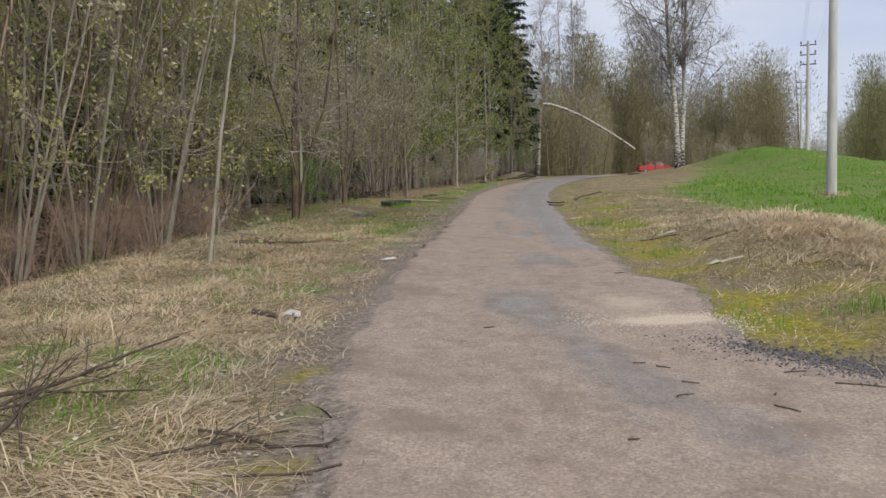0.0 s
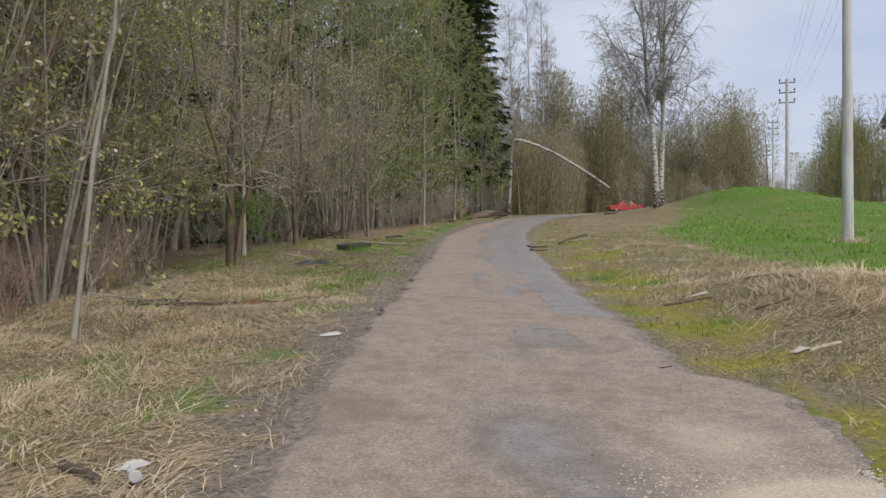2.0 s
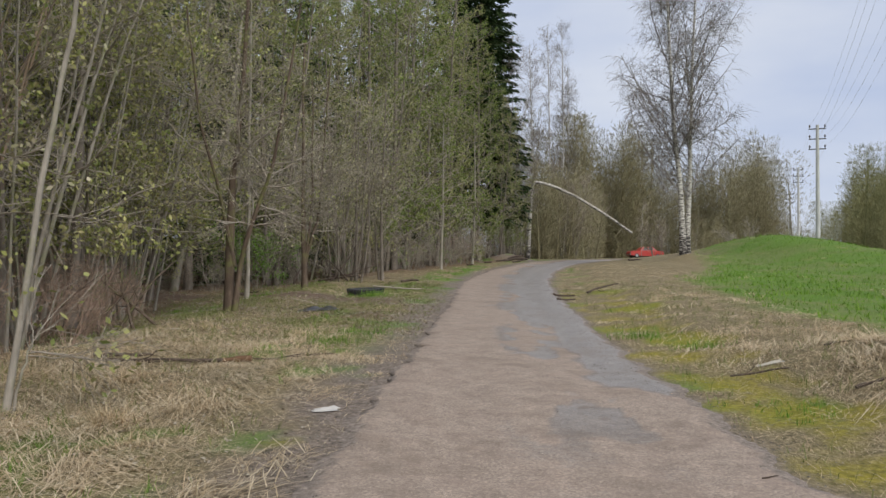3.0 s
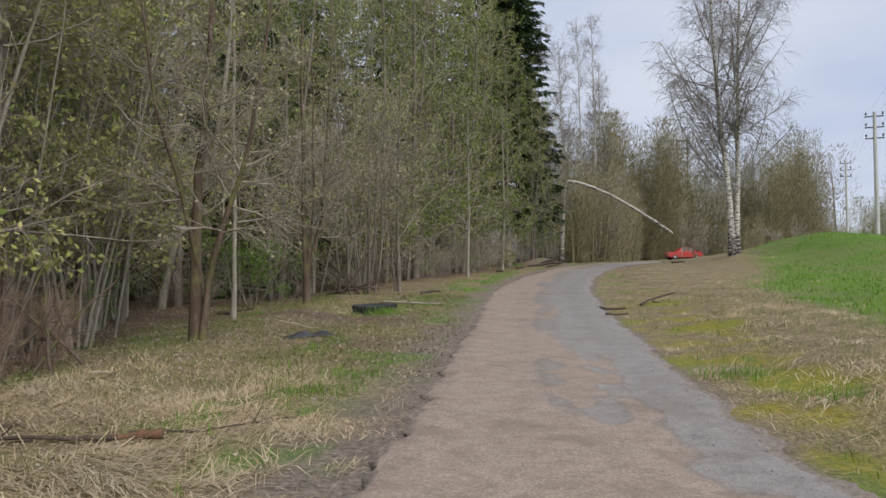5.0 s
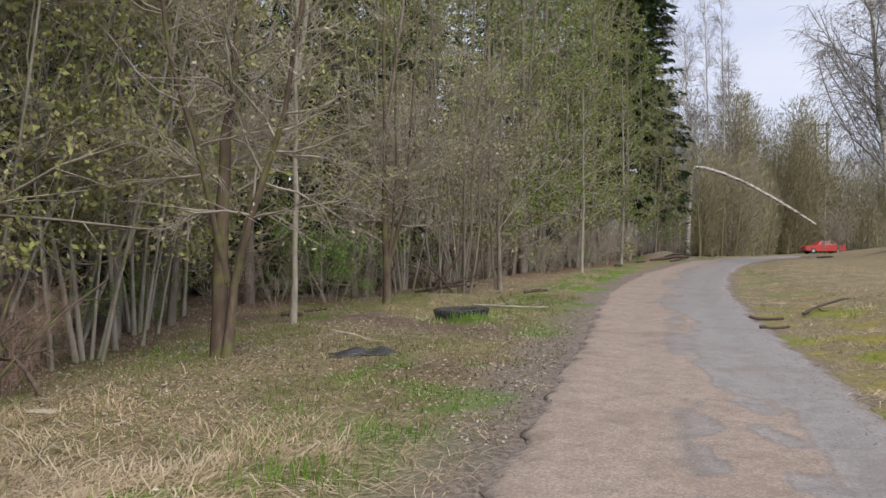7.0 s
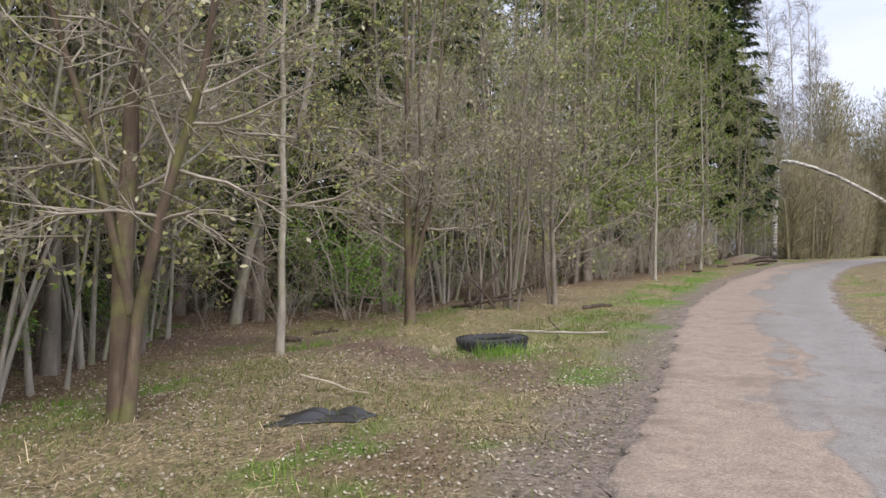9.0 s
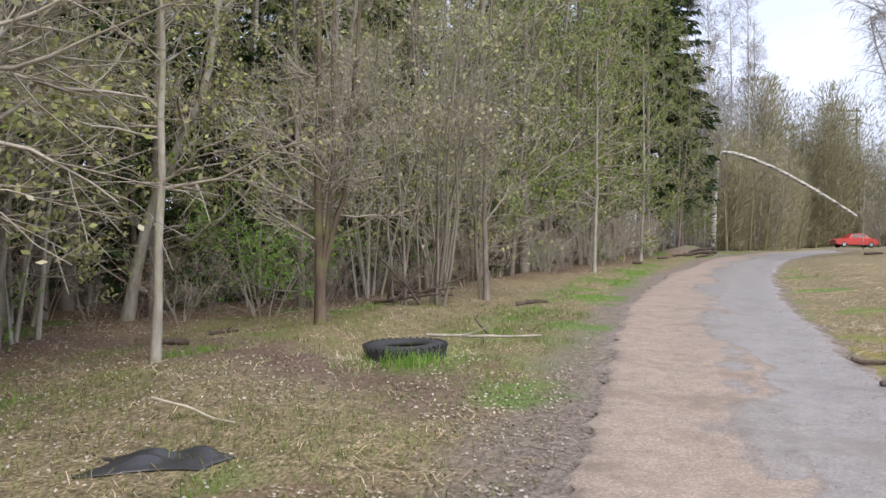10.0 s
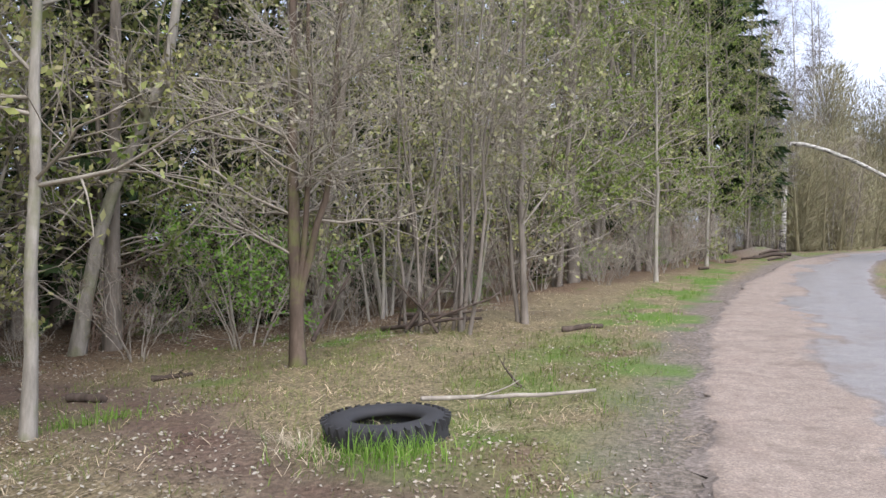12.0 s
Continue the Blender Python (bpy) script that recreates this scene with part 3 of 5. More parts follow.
def spruce(seed, height, label, tiers=22, fronds=9, needles=13, radius=0.17, bare=0.05, spread=0.17):
    r = np.random.default_rng(seed)
    top = thing("spruce_tree", label, "tree", "spruces of the wood")
    sp, sr = stem(r, height, radius, (0.2, 0.1), 0.02)
    part("trunk", fast_mesh("trunk", *tubes(sp, sr, 7), SPRUCE_BARK, True), None, top)
    n = tiers * fronds
    z = np.sort(r.uniform(bare, 0.985, n))
    ln = (0.3 + spread * height * (1 - z) ** 0.75) * r.uniform(0.7, 1.15, n)
    a = r.uniform(0, 2 * np.pi, n)
    k = 3
    s = np.linspace(0, 1, k)
    drop = r.uniform(0.15, 0.4, n)
    pts = np.zeros((n, k, 3))
    pts[..., 0] = np.cos(a)[:, None] * ln[:, None] * s
    pts[..., 1] = np.sin(a)[:, None] * ln[:, None] * s
    pts[..., 2] = (z * height)[:, None] - ln[:, None] * drop[:, None] * (s - 0.56 * s ** 2)
    rad = 0.012 * (1 - 0.8 * s)[None] * np.ones((n, 1))
    bp, bq = tubes(pts, rad, 3)
    tagged(part("branchwork", fast_mesh("branchwork", bp, bq, SPRUCE_BARK, True), None, top), kind="stuff")
    # each frond carries hanging sprays of needles
    m = n * needles
    which = np.repeat(np.arange(n), needles)
    f = r.uniform(0.12, 1.0, m)
    i = np.minimum((f * (k - 1)).astype(int), k - 2)
    t = (f * (k - 1) - i)[:, None]
    o = pts[which, i] * (1 - t) + pts[which, i + 1] * t
    out = np.stack([np.cos(a[which]), np.sin(a[which]), np.zeros(m)], -1)
    side = np.stack([-np.sin(a[which]), np.cos(a[which]), np.zeros(m)], -1)
    d = unit(out * r.uniform(0.3, 1, (m, 1)) + side * r.normal(scale=0.9, size=(m, 1)) + np.array([0, 0, -1]) * r.uniform(0.1, 0.9, (m, 1)))
    e = unit(np.cross(d, r.normal(size=(m, 3))))
    sl = np.minimum((r.uniform(0.22, 0.4, m) * (0.6 + 0.4 * ln[which]))[:, None], 0.52)
    v = np.stack([o, o + d * sl * 0.4 + e * sl * 0.12, o + d * sl, o + d * sl * 0.55 - e * sl * 0.12], 1).reshape(-1, 3)
    part("crown", fast_mesh("crown", v, np.arange(4 * m).reshape(-1, 4), NEEDLE), None, top)
    return top


def edge(y):
    return float(np.interp(y, EDGE_Y, EDGE_X))


def plant(pool, spots, lift=-0.03):
    """The first spots take the built trees themselves, the rest take copies."""
    used = set()
    for k, (x, y, s) in enumerate(spots):
        ob = pool[k % len(pool)]
        m = at(x, y, rng.uniform(0, 360), s, lift, s * rng.uniform(0.92, 1.12))
        if ob.name in used:
            copy_thing(ob, m)
        else:
            ob.matrix_basis = m
            used.add(ob.name)


DULL, MID = (BARK_DARK, TWIG, LEAF_DULL), (BARK, TWIG, LEAF_OLIVE)
EDGE_GROUP = "young trees along the wood's edge"
protos = [
    broadleaf(11, "alder_tree", "slender grey alder with a crown of young olive leaves", 9.5, 0.07, 1, 34, 280, 800, 1700, mats=MID, group=EDGE_GROUP, low=0.2, reach=(1.4, 2.8), flat=True),
    broadleaf(12, "hazel_tree", "many-stemmed hazel with thin grey stems and budding leaves", 7.5, 0.032, 6, 40, 280, 950, 950, mats=DULL, group=EDGE_GROUP, lean=1.6, low=0.25, reach=(0.9, 2.0), flat=True),
    broadleaf(13, "alder_tree", "grey-barked alder with wide bare twigs and few leaves", 11, 0.09, 1, 36, 290, 1000, 950, mats=(BARK, TWIG, LEAF_DULL), group=EDGE_GROUP, reach=(1.6, 3.4), low=0.16, flat=True),
    broadleaf(14, "willow_tree", "many-stemmed goat willow with yellow-green young leaves", 8.5, 0.04, 5, 40, 300, 760, 3600, (0.055, 0.11), (BARK_PALE, TWIG, LEAF), group=EDGE_GROUP, lean=2.0, low=0.18, flat=True),
    broadleaf(15, "rowan_sapling", "thin pale sapling with sparse yellow-green leaves", 6.0, 0.028, 2, 20, 200, 420, 1700, mats=(BARK_PALE, TWIG, LEAF), group=EDGE_GROUP, lean=0.8, reach=(0.7, 1.7)),
]
tall = [
    broadleaf(16, "aspen_tree", "tall aspen with a dense crown of fresh green leaves", 17, 0.14, 1, 60, 380, 900, 5000, (0.085, 0.16), (BARK, TWIG, LEAF_FRESH), 0.03, (1.8, 3.6), "tall trees of the wood", thick=0.006, flat=True),
    broadleaf(17, "alder_tree", "tall alder with an olive-green crown in young leaf", 16, 0.13, 2, 60, 380, 900, 4800, (0.085, 0.16), (BARK, TWIG, LEAF_OLIVE), 0.03, (1.6, 3.4), "tall trees of the wood", 1.6, thick=0.006, flat=True),
]
deep = [
    broadleaf(18, "alder_tree", "bare-stemmed alder deep inside the wood", 12, 0.08, 1, 26, 150, 220, 1300, (0.1, 0.18), MID, 0.3, (1.2, 2.6), "trees deep in the wood", thick=0.006, sides=5, flat=True),
    broadleaf(19, "birch_tree", "slim white-barked birch deep inside the wood", 13, 0.07, 1, 24, 150, 220, 1300, (0.1, 0.18), (BIRCH, TWIG, LEAF), 0.35, (1.0, 2.2), "trees deep in the wood", thick=0.006, sides=5, flat=True),
]
spruces = [spruce(31, 14, "dark green spruce inside the wood"), spruce(32, 18, "tall dark spruce inside the wood", 26, 9, 13, 0.2, 0.04)]
young_spruces = [spruce(33, 5.5, "young dark spruce under the taller trees", 14, 8, 15, 0.06, 0.03)]
shrub = broadleaf(21, "twiggy_shrub", "leafless reddish-brown shrub of tangled twigs", 2.3, 0.012, 8, 32, 90, 380, 160, (0.02, 0.04), (TWIG_RED, TWIG_RED, LEAF_DULL), 0.1, (0.5, 1.1), "tangled shrubs under the trees", 1.1, sides=4, flat=True, thick=0.0042, category="shrub", stem_wob=0.14, crook=0.26)
green_shrub = broadleaf(22, "elder_shrub", "elder shrub in fresh green leaf", 2.5, 0.016, 7, 30, 170, 260, 2000, (0.05, 0.1), (TWIG, TWIG, LEAF_GREEN), 0.05, (0.4, 0.9), "green shrubs in the wood", 0.9, sides=4, category="shrub")

# trees that stand apart in front keep their own places; the rest keep clear of them
HEROES = [(-3.9, 13.4), (-3.7, 21.1), (-4.4, 25.5), (-8.6, 31.6), (-7.6, 30.3), (-6.8, 29.2), (-6.0, 28.0), (-6.4, 30.6), (-5.3, 27.0), (-3.4, 28.5), (-1.4, 32.7), (-5.4, 30.9)]


def clear(x, y, d=1.15):
    return all((x - a) ** 2 + (y - b) ** 2 > d * d for a, b in HEROES)


spots = []
for d0, d1, step in ((0.1, 1.5, 1.55), (1.8, 3.4, 2.9)):
    y = 2.0
    while y < 40:
        x = edge(y) - rng.uniform(d0, d1)
        if clear(x, y):
            spots.append((x, y + rng.uniform(-0.4, 0.4), rng.uniform(0.85, 1.15)))
        y += step * rng.uniform(0.75, 1.25)
rng.shuffle(spots)
plant(protos, spots)
spots = []
for d0, d1, step in ((0.3, 2.2, 1.9), (2.6, 5.0, 2.1), (5.5, 9.0, 2.6)):
    y = 31.0
    while y < (57 if d0 < 3 else 66):
        spots.append((edge(y) - rng.uniform(d0, d1) - 0.5, y + rng.uniform(-0.6, 0.6), rng.uniform(0.9, 1.15) * (0.78 + 0.36 * float(ss(y, 30, 46)))))
        y += step * rng.uniform(0.8, 1.2)
spots += [(4.8, 57.6, 0.78), (3.3, 55.4, 0.9), (5.6, 60.2, 0.72), (4.3, 58.6, 0.85), (6.3, 62.4, 0.62), (5.2, 59.0, 0.7), (7.0, 64.0, 0.5)]
plant(tall, spots)
spots = []
for d0, d1, step in ((4.2, 7.0, 3.0), (7.0, 11.0, 3.6)):
    y = 8.0
    while y < 50:
        spots.append((edge(y) - rng.uniform(d0, d1), y + rng.uniform(-0.6, 0.6), rng.uniform(0.85, 1.15)))
        y += step * rng.uniform(0.8, 1.2)
plant(deep, spots)
spots = []
for d0, d1, step in ((3.6, 5.6, 2.5), (6, 9, 2.8), (9.5, 14, 3.2), (15, 20, 4.0)):
    y = 7.0
    while y < (42 if d0 < 5 else 66):
        spots.append((edge(y) - rng.uniform(d0, d1), y + rng.uniform(-0.8, 0.8), rng.uniform(0.8, 1.1)))
        y += step * rng.uniform(0.8, 1.2)
plant(spruces[::-1], spots)
# extra spruces: the row near the edge is added to shade the wood's gaps
spots = []
for d0, d1, step, y0, y1 in ((3.4, 4.6, 3.8, 9, 24), (20, 27, 3.0, 10, 60)):
    y = y0
    while y < y1:
        x = edge(y) - rng.uniform(d0, d1)
        if clear(x, y, 1.3):
            spots.append((x, y + rng.uniform(-0.5, 0.5), rng.uniform(0.75, 1.1)))
        y += step * rng.uniform(0.8, 1.2)
for k, (x, y, s) in enumerate(spots):
    copy_thing(spruces[k % 2], at(x, y, rng.uniform(0, 360), s, -0.03, s * rng.uniform(0.95, 1.15)))
plant([spruce(34, 20, "tall dark spruce at the end of the wood", 44, 11, 46, 0.24, 0.12, 0.115)], [(3.3, 60.0, 1.15), (1.9, 62.5, 1.15), (4.6, 62.0, 1.0)])
plant(young_spruces, [(edge(y) - rng.uniform(3.5, 7.0), y + rng.uniform(-0.7, 0.7), rng.uniform(0.6, 1.1)) for y in list(np.arange(16, 32, 3.2)) + list(np.arange(34, 62, 1.9))])
plant([shrub], [(edge(y) - rng.uniform(-0.1, 2.5), y, rng.uniform(0.5, 1.0)) for y in np.arange(7, 22.5, 0.5)] + [(edge(y) - rng.uniform(0.8, 4.5), y, rng.uniform(0.6, 1.1)) for y in np.arange(23, 62, 0.95)] + [(edge(y) + rng.uniform(0.1, 1.0), y, rng.uniform(0.4, 0.7)) for y in np.arange(9.8, 16.8, 0.65)])
for x, y, s in ((-5.3, 18.0, 0.6), (-4.95, 18.9, 0.5), (-5.7, 17.3, 0.75), (-5.5, 19.6, 0.6), (-6.0, 20.6, 0.7), (-5.0, 17.2, 0.45)):
    copy_thing(shrub, at(x, y, rng.uniform(0, 360), s, -0.03))
pale_shrub = broadleaf(25, "hazel_bush", "low bush of pale upright hazel shoots under the trees", 2.4, 0.011, 9, 36, 120, 420, 240, (0.03, 0.06), (TWIG, TWIG, LEAF_DULL), 0.1, (0.4, 0.9), "hazel bushes under the trees", 1.1, (25, 60), sides=4, flat=True, thick=0.0042, category="shrub", stem_wob=0.1, crook=0.2)
plant([pale_shrub], [(x, y, rng.uniform(0.45, 1.0)) for y in np.arange(27.5, 37, 0.8) for x in [edge(y) - rng.uniform(-0.3, 2.6)] if clear(x, y, 0.7)] + [(edge(y) - rng.uniform(-0.2, 2.2), y, rng.uniform(0.6, 1.4)) for y in np.arange(37, 62, 1.35)] + [(edge(y) - rng.uniform(0.6, 2.8), y, rng.uniform(0.7, 1.2)) for y in np.arange(18.5, 23.5, 0.9)])
plant([green_shrub], [(-5.35, 31.1, 0.9), (-7.6, 32.6, 0.6), (-6.3, 33.6, 0.8), (-7.6, 26.0, 0.6), (-3.2, 37.0, 0.45), (-1.2, 42.5, 0.5), (0.8, 49.0, 0.5), (-6.8, 22.6, 0.5)])


TAN = bark("tan_sapling_bark", (0.14, 0.1, 0.07), (0.3, 0.225, 0.16), (0.45, 0.35, 0.26), 10)
tan = [broadleaf(23, "willow_sapling", "clump of tall tan-barked willow shoots, hardly in leaf", 7.0, 0.02, 4, 20, 140, 380, 420, mats=(TAN, TWIG_RED, LEAF_DULL), group="tan shoots at the wood's edge", lean=1.5, low=0.2, reach=(0.5, 1.5), stem_wob=0.11, flat=True, angle=(25, 55)),
       broadleaf(24, "willow_sapling", "clump of tall tan-barked willow shoots with few leaves", 8.0, 0.024, 3, 22, 160, 380, 1700, mats=(TAN, TWIG_RED, LEAF), group="tan shoots at the wood's edge", lean=1.7, low=0.2, reach=(0.5, 1.6), stem_wob=0.11, flat=True, angle=(25, 55))]
plant(tan, [(-6.3, 12.7, 1.0), (-6.9, 11.0, 1.0), (-7.2, 13.9, 1.0), (-6.7, 16.5, 1.05)])


for x, y, s in ((-5.7, 16.5, 1.0), (-6.7, 14.9, 1.05), (-6.3, 18.3, 1.0), (-5.9, 13.4, 0.85), (-6.2, 11.8, 0.9), (-6.5, 20.5, 0.95), (-7.3, 22.4, 1.0)):
    copy_thing(protos[3], at(x, y, rng.uniform(0, 360), s, -0.03))
for x, y, s in ((-5.9, 21.4, 1.1), (-6.5, 21.8, 1.25), (-6.1, 23.2, 1.2), (-6.9, 25.0, 1.3), (-7.4, 27.4, 1.2)):
    copy_thing(protos[4], at(x, y, rng.uniform(0, 360), s, -0.03))


# ---- trees that stand by themselves ----
def lone(seed, name, label, x, y, trunks, mats, **k):
    z = float(H(x, y))
    local = [([(a - x, b - y, c - z - (0.15 if i == 0 else 0)) for i, (a, b, c) in enumerate(p)], r0, r1) for p, r0, r1 in trunks]
    return broadleaf(seed, name, label, 8, 0.1, 1, mats=mats, trunks=local, place=pose(x, y, z), **k)


lone(41, "birch_sapling", "thin leaning birch sapling with pale bark, alone in the grass", -3.44, 12.0, [([(-3.44, 12.0, 0.8), (-3.24, 12.0, 2.51), (-3.06, 12.0, 3.66), (-2.93, 12.0, 4.63), (-2.7, 12.0, 6.8)], 0.031, 0.014), ([(-3.4, 12.03, 0.8), (-3.32, 12.05, 1.15), (-3.28, 12.1, 1.4)], 0.016, 0.006)],
     (BARK_PALE, TWIG, LEAF), limbs=12, twigs=50, fine=110, leaf_n=150, low=0.62, reach=(0.4, 1.0))
lone(42, "alder_tree", "dark mossy alder forked low into several rising stems", -3.76, 21.15,
     [([(-3.76, 21.15, 1.42), (-3.80, 21.15, 3.02), (-3.80, 21.20, 4.04), (-3.68, 21.25, 5.14), (-3.60, 21.35, 9.04)], 0.105, 0.03), ([(-3.65, 21.05, 1.44), (-3.55, 21.05, 2.54), (-3.22, 21.00, 3.54), (-2.90, 20.95, 4.44), (-2.50, 20.85, 7.44)], 0.062, 0.018), ([(-3.70, 21.15, 2.44), (-3.95, 20.95, 3.64), (-4.40, 20.75, 5.24), (-4.70, 20.75, 7.54)], 0.045, 0.015)],
     (BARK_DARK, TWIG, LEAF_DULL), limbs=48, twigs=420, fine=1300, leaf_n=1100, leaf=(0.04, 0.08), low=0.3, reach=(0.8, 2.2), rise=0.25, limb_max=0.016)
lone(43, "ash_sapling", "straight young ash with smooth pale bark", -4.38, 25.5, [([(-4.38, 25.5, 1.7), (-4.38, 25.5, 4.0), (-4.43, 25.5, 6.2), (-4.5, 25.5, 10.5)], 0.06, 0.02)],
     (BARK_PALE, TWIG, LEAF_OLIVE), limbs=22, twigs=200, fine=500, leaf_n=1500, low=0.28, reach=(0.9, 2.2))
for i, (x, y, r0, h) in enumerate(((-9.1, 29.9, 0.15, 15.0), (-9.6, 31.4, 0.14, 16.0), (-12.2, 30.8, 0.16, 16.0), (-6.2, 19.7, 0.1, 12.0), (-7.0, 24.2, 0.12, 14.0), (-8.3, 25.6, 0.1, 13.0))):
    z = float(H(x, y))
    lone(140 + i, "aspen_tree", "grown aspen with a straight grey-brown trunk", x, y, [([(x, y, z), (x + 0.05, y, z + 2.5), (x - 0.08, y + 0.1, z + 6), (x + 0.1, y, z + h)], r0, 0.04)],
         (BARK, TWIG, LEAF_OLIVE), limbs=26, twigs=200, fine=420, leaf_n=900, low=0.2, reach=(1.2, 2.8), flat=True, group="grown aspens at the wood's edge")
lone(44, "birch_tree", "crooked birch with a bowed pale trunk", -7.6, 30.3, [([(-7.63, 30.3, 1.85), (-7.35, 30.3, 3.46), (-6.77, 30.3, 4.85), (-6.34, 30.3, 5.65), (-6.07, 30.3, 6.86), (-5.8, 30.3, 10.5)], 0.11, 0.05)],
     (BARK_PALE, TWIG, LEAF), limbs=22, twigs=200, fine=500, leaf_n=1500, low=0.3, reach=(0.9, 2.2))
lone(45, "alder_tree", "dark-trunked alder dividing into upright grey stems", -3.4, 28.5,
     [([(-3.38, 28.5, 1.9), (-3.43, 28.5, 3.17), (-3.48, 28.5, 4.13), (-3.53, 28.5, 5.1), (-3.6, 28.6, 9.0)], 0.092, 0.03), ([(-3.4, 28.5, 2.7), (-3.24, 28.5, 3.3), (-3.0, 28.5, 4.15), (-2.98, 28.5, 5.4), (-2.8, 28.5, 8.5)], 0.048, 0.02), ([(-3.4, 28.5, 2.9), (-3.2, 28.4, 4.2), (-3.25, 28.3, 6.0), (-3.3, 28.3, 8.0)], 0.038, 0.015)],
     (BARK_DARK, TWIG, LEAF_DULL), limbs=48, twigs=420, fine=1700, leaf_n=1100, leaf=(0.04, 0.08), low=0.2, reach=(0.7, 2.0), rise=0.2, limb_max=0.016)
lone(46, "rowan_tree", "slim twin-stemmed rowan with grey bark", -1.4, 32.7, [([(-1.4, 32.7, 2.15), (-1.5, 32.7, 4.2), (-1.47, 32.7, 6.0), (-1.43, 32.7, 9.0)], 0.06, 0.02), ([(-1.5, 32.75, 2.15), (-1.72, 32.8, 4.2), (-1.8, 32.8, 7.0)], 0.04, 0.015)],
     (BARK, TWIG, LEAF_OLIVE), limbs=34, twigs=300, fine=1200, leaf_n=1500, low=0.25, reach=(1.0, 2.4))
hz = np.random.default_rng(470)
stems = []
for i in range(11):
    fx, fy, lx, ly, top_z = -2.5 + hz.normal(scale=0.32), 31.7 + hz.normal(scale=0.25), hz.normal(scale=0.75), hz.normal(scale=0.5), hz.uniform(5.5, 8.5)
    stems.append(([(fx, fy, 2.05), (fx + 0.25 * lx + hz.normal(scale=0.08), fy + 0.25 * ly, 3.6), (fx + 0.55 * lx + hz.normal(scale=0.1), fy + 0.6 * ly, 5.0), (fx + lx, fy + ly, top_z)], hz.uniform(0.018, 0.042), 0.01))
lone(47, "hazel_tree", "hazel clump of many crooked grey stems", -2.4, 31.6, stems, (BARK, TWIG, LEAF_DULL), limbs=44, twigs=340, fine=1500, leaf_n=1300, low=0.3, reach=(0.8, 1.8))
lone(48, "aspen_sapling", "slender aspen at the bend of the lane", 0.75, 42.0, [([(0.75, 42, 2.8), (0.78, 42, 6.0), (0.7, 42, 11)], 0.06, 0.02)],
     (BARK_PALE, TWIG, LEAF_FRESH), limbs=24, twigs=220, fine=420, leaf_n=1500, leaf=(0.08, 0.15), low=0.3, reach=(1.0, 2.2), thick=0.005)
lone(49, "aspen_sapling", "slender pale aspen close to the lane", 2.6, 50.0, [([(2.6, 50, 3.3), (2.7, 50, 7.0), (2.6, 50, 12)], 0.07, 0.02)],
     (BARK_PALE, TWIG, LEAF_FRESH), limbs=24, twigs=220, fine=420, leaf_n=1500, leaf=(0.08, 0.15), low=0.3, reach=(1.0, 2.4), thick=0.005)
for i, (x, dx, h) in enumerate(((5.3, 0.6, 16.0), (5.8, 1.3, 11.5), (6.4, -0.6, 10.5), (7.0, 0.8, 9.0))):
    lone(50 + i, "birch_tree", "slim pale birch leaning out at the end of the wood", x, 62 + i, [([(x, 62 + i, float(H(x, 62 + i))), (x + 0.15 * dx, 62 + i, 8.5), (x + dx, 62 + i, 4 + h)], 0.09, 0.02)],
         (BIRCH, TWIG_BIRCH, LEAF_DULL), limbs=40, twigs=300, fine=1500, leaf_n=500, leaf=(0.05, 0.1), low=0.3, reach=(0.8, 2.2), thick=0.009, angle=(22, 50), droop=-0.1, weep=2.0, fine_len=(0.4, 1.0), flat=True, group="pale birches at the end of the wood")
lone(56, "bent_birch", "dead birch snapped over, its white trunk arching to the ground", 7.9, 67.0, [([(7.8, 67, 4.5), (7.9, 67, 7.5), (7.97, 67, 10.2), (8.2, 67, 10.45), (9.55, 67, 10.19), (11.71, 67, 9.2), (13.67, 67, 8.05), (15.7, 67, 6.6)], 0.15, 0.09)],
     (BIRCH, TWIG, LEAF_DULL), limbs=5, twigs=20, fine=20, leaf_n=0, low=0.7, reach=(0.4, 0.9), thick=0.006)
lone(57, "birch_tree", "tall twin-trunked birch, leafless, with drooping twigs", 15.25, 52.6,
     [([(15.1, 52.6, 4.4), (14.97, 52.6, 7.96), (14.44, 52.6, 12.4), (14.1, 52.6, 19.3), (14.0, 52.6, 23.0)], 0.2, 0.03), ([(15.35, 52.7, 4.4), (15.48, 52.7, 9.0), (15.64, 52.7, 15.9), (15.9, 52.7, 22.5)], 0.18, 0.03)],
     (BIRCH, TWIG_BIRCH, LEAF_DULL), limbs=84, twigs=1600, fine=16000, leaf_n=1200, leaf=(0.05, 0.1), low=0.18, reach=(3.2, 6.8), rise=0.45, droop=-0.35, weep=2.6, angle=(30, 62), twig_len=(0.6, 1.6), fine_len=(0.5, 1.5), thick=0.009, flat=True, crook=0.1, limb_max=0.034)

for i, (x, y, h) in enumerate(((12.0, 99.0, 25.0), (14.6, 103.0, 28.0), (16.4, 104.0, 28.5), (17.4, 106.0, 24.0))):
    z = float(H(x, y))
    lone(150 + i, "birch_tree", "tall leafless birch over the far woods", x, y, [([(x, y, z), (x + 0.3, y, z + 0.4 * h), (x + 0.1 * (i - 3), y, z + h)], 0.15, 0.03)],
         (BIRCH, TWIG_BIRCH, LEAF_DULL), limbs=44, twigs=320, fine=2200, leaf_n=200, leaf=(0.06, 0.12), low=0.3, reach=(1.6, 3.4), thick=0.011, angle=(22, 50), droop=-0.1, weep=2.0, fine_len=(0.5, 1.3), twig_len=(0.6, 1.5), flat=True, group="tall birches over the far woods")

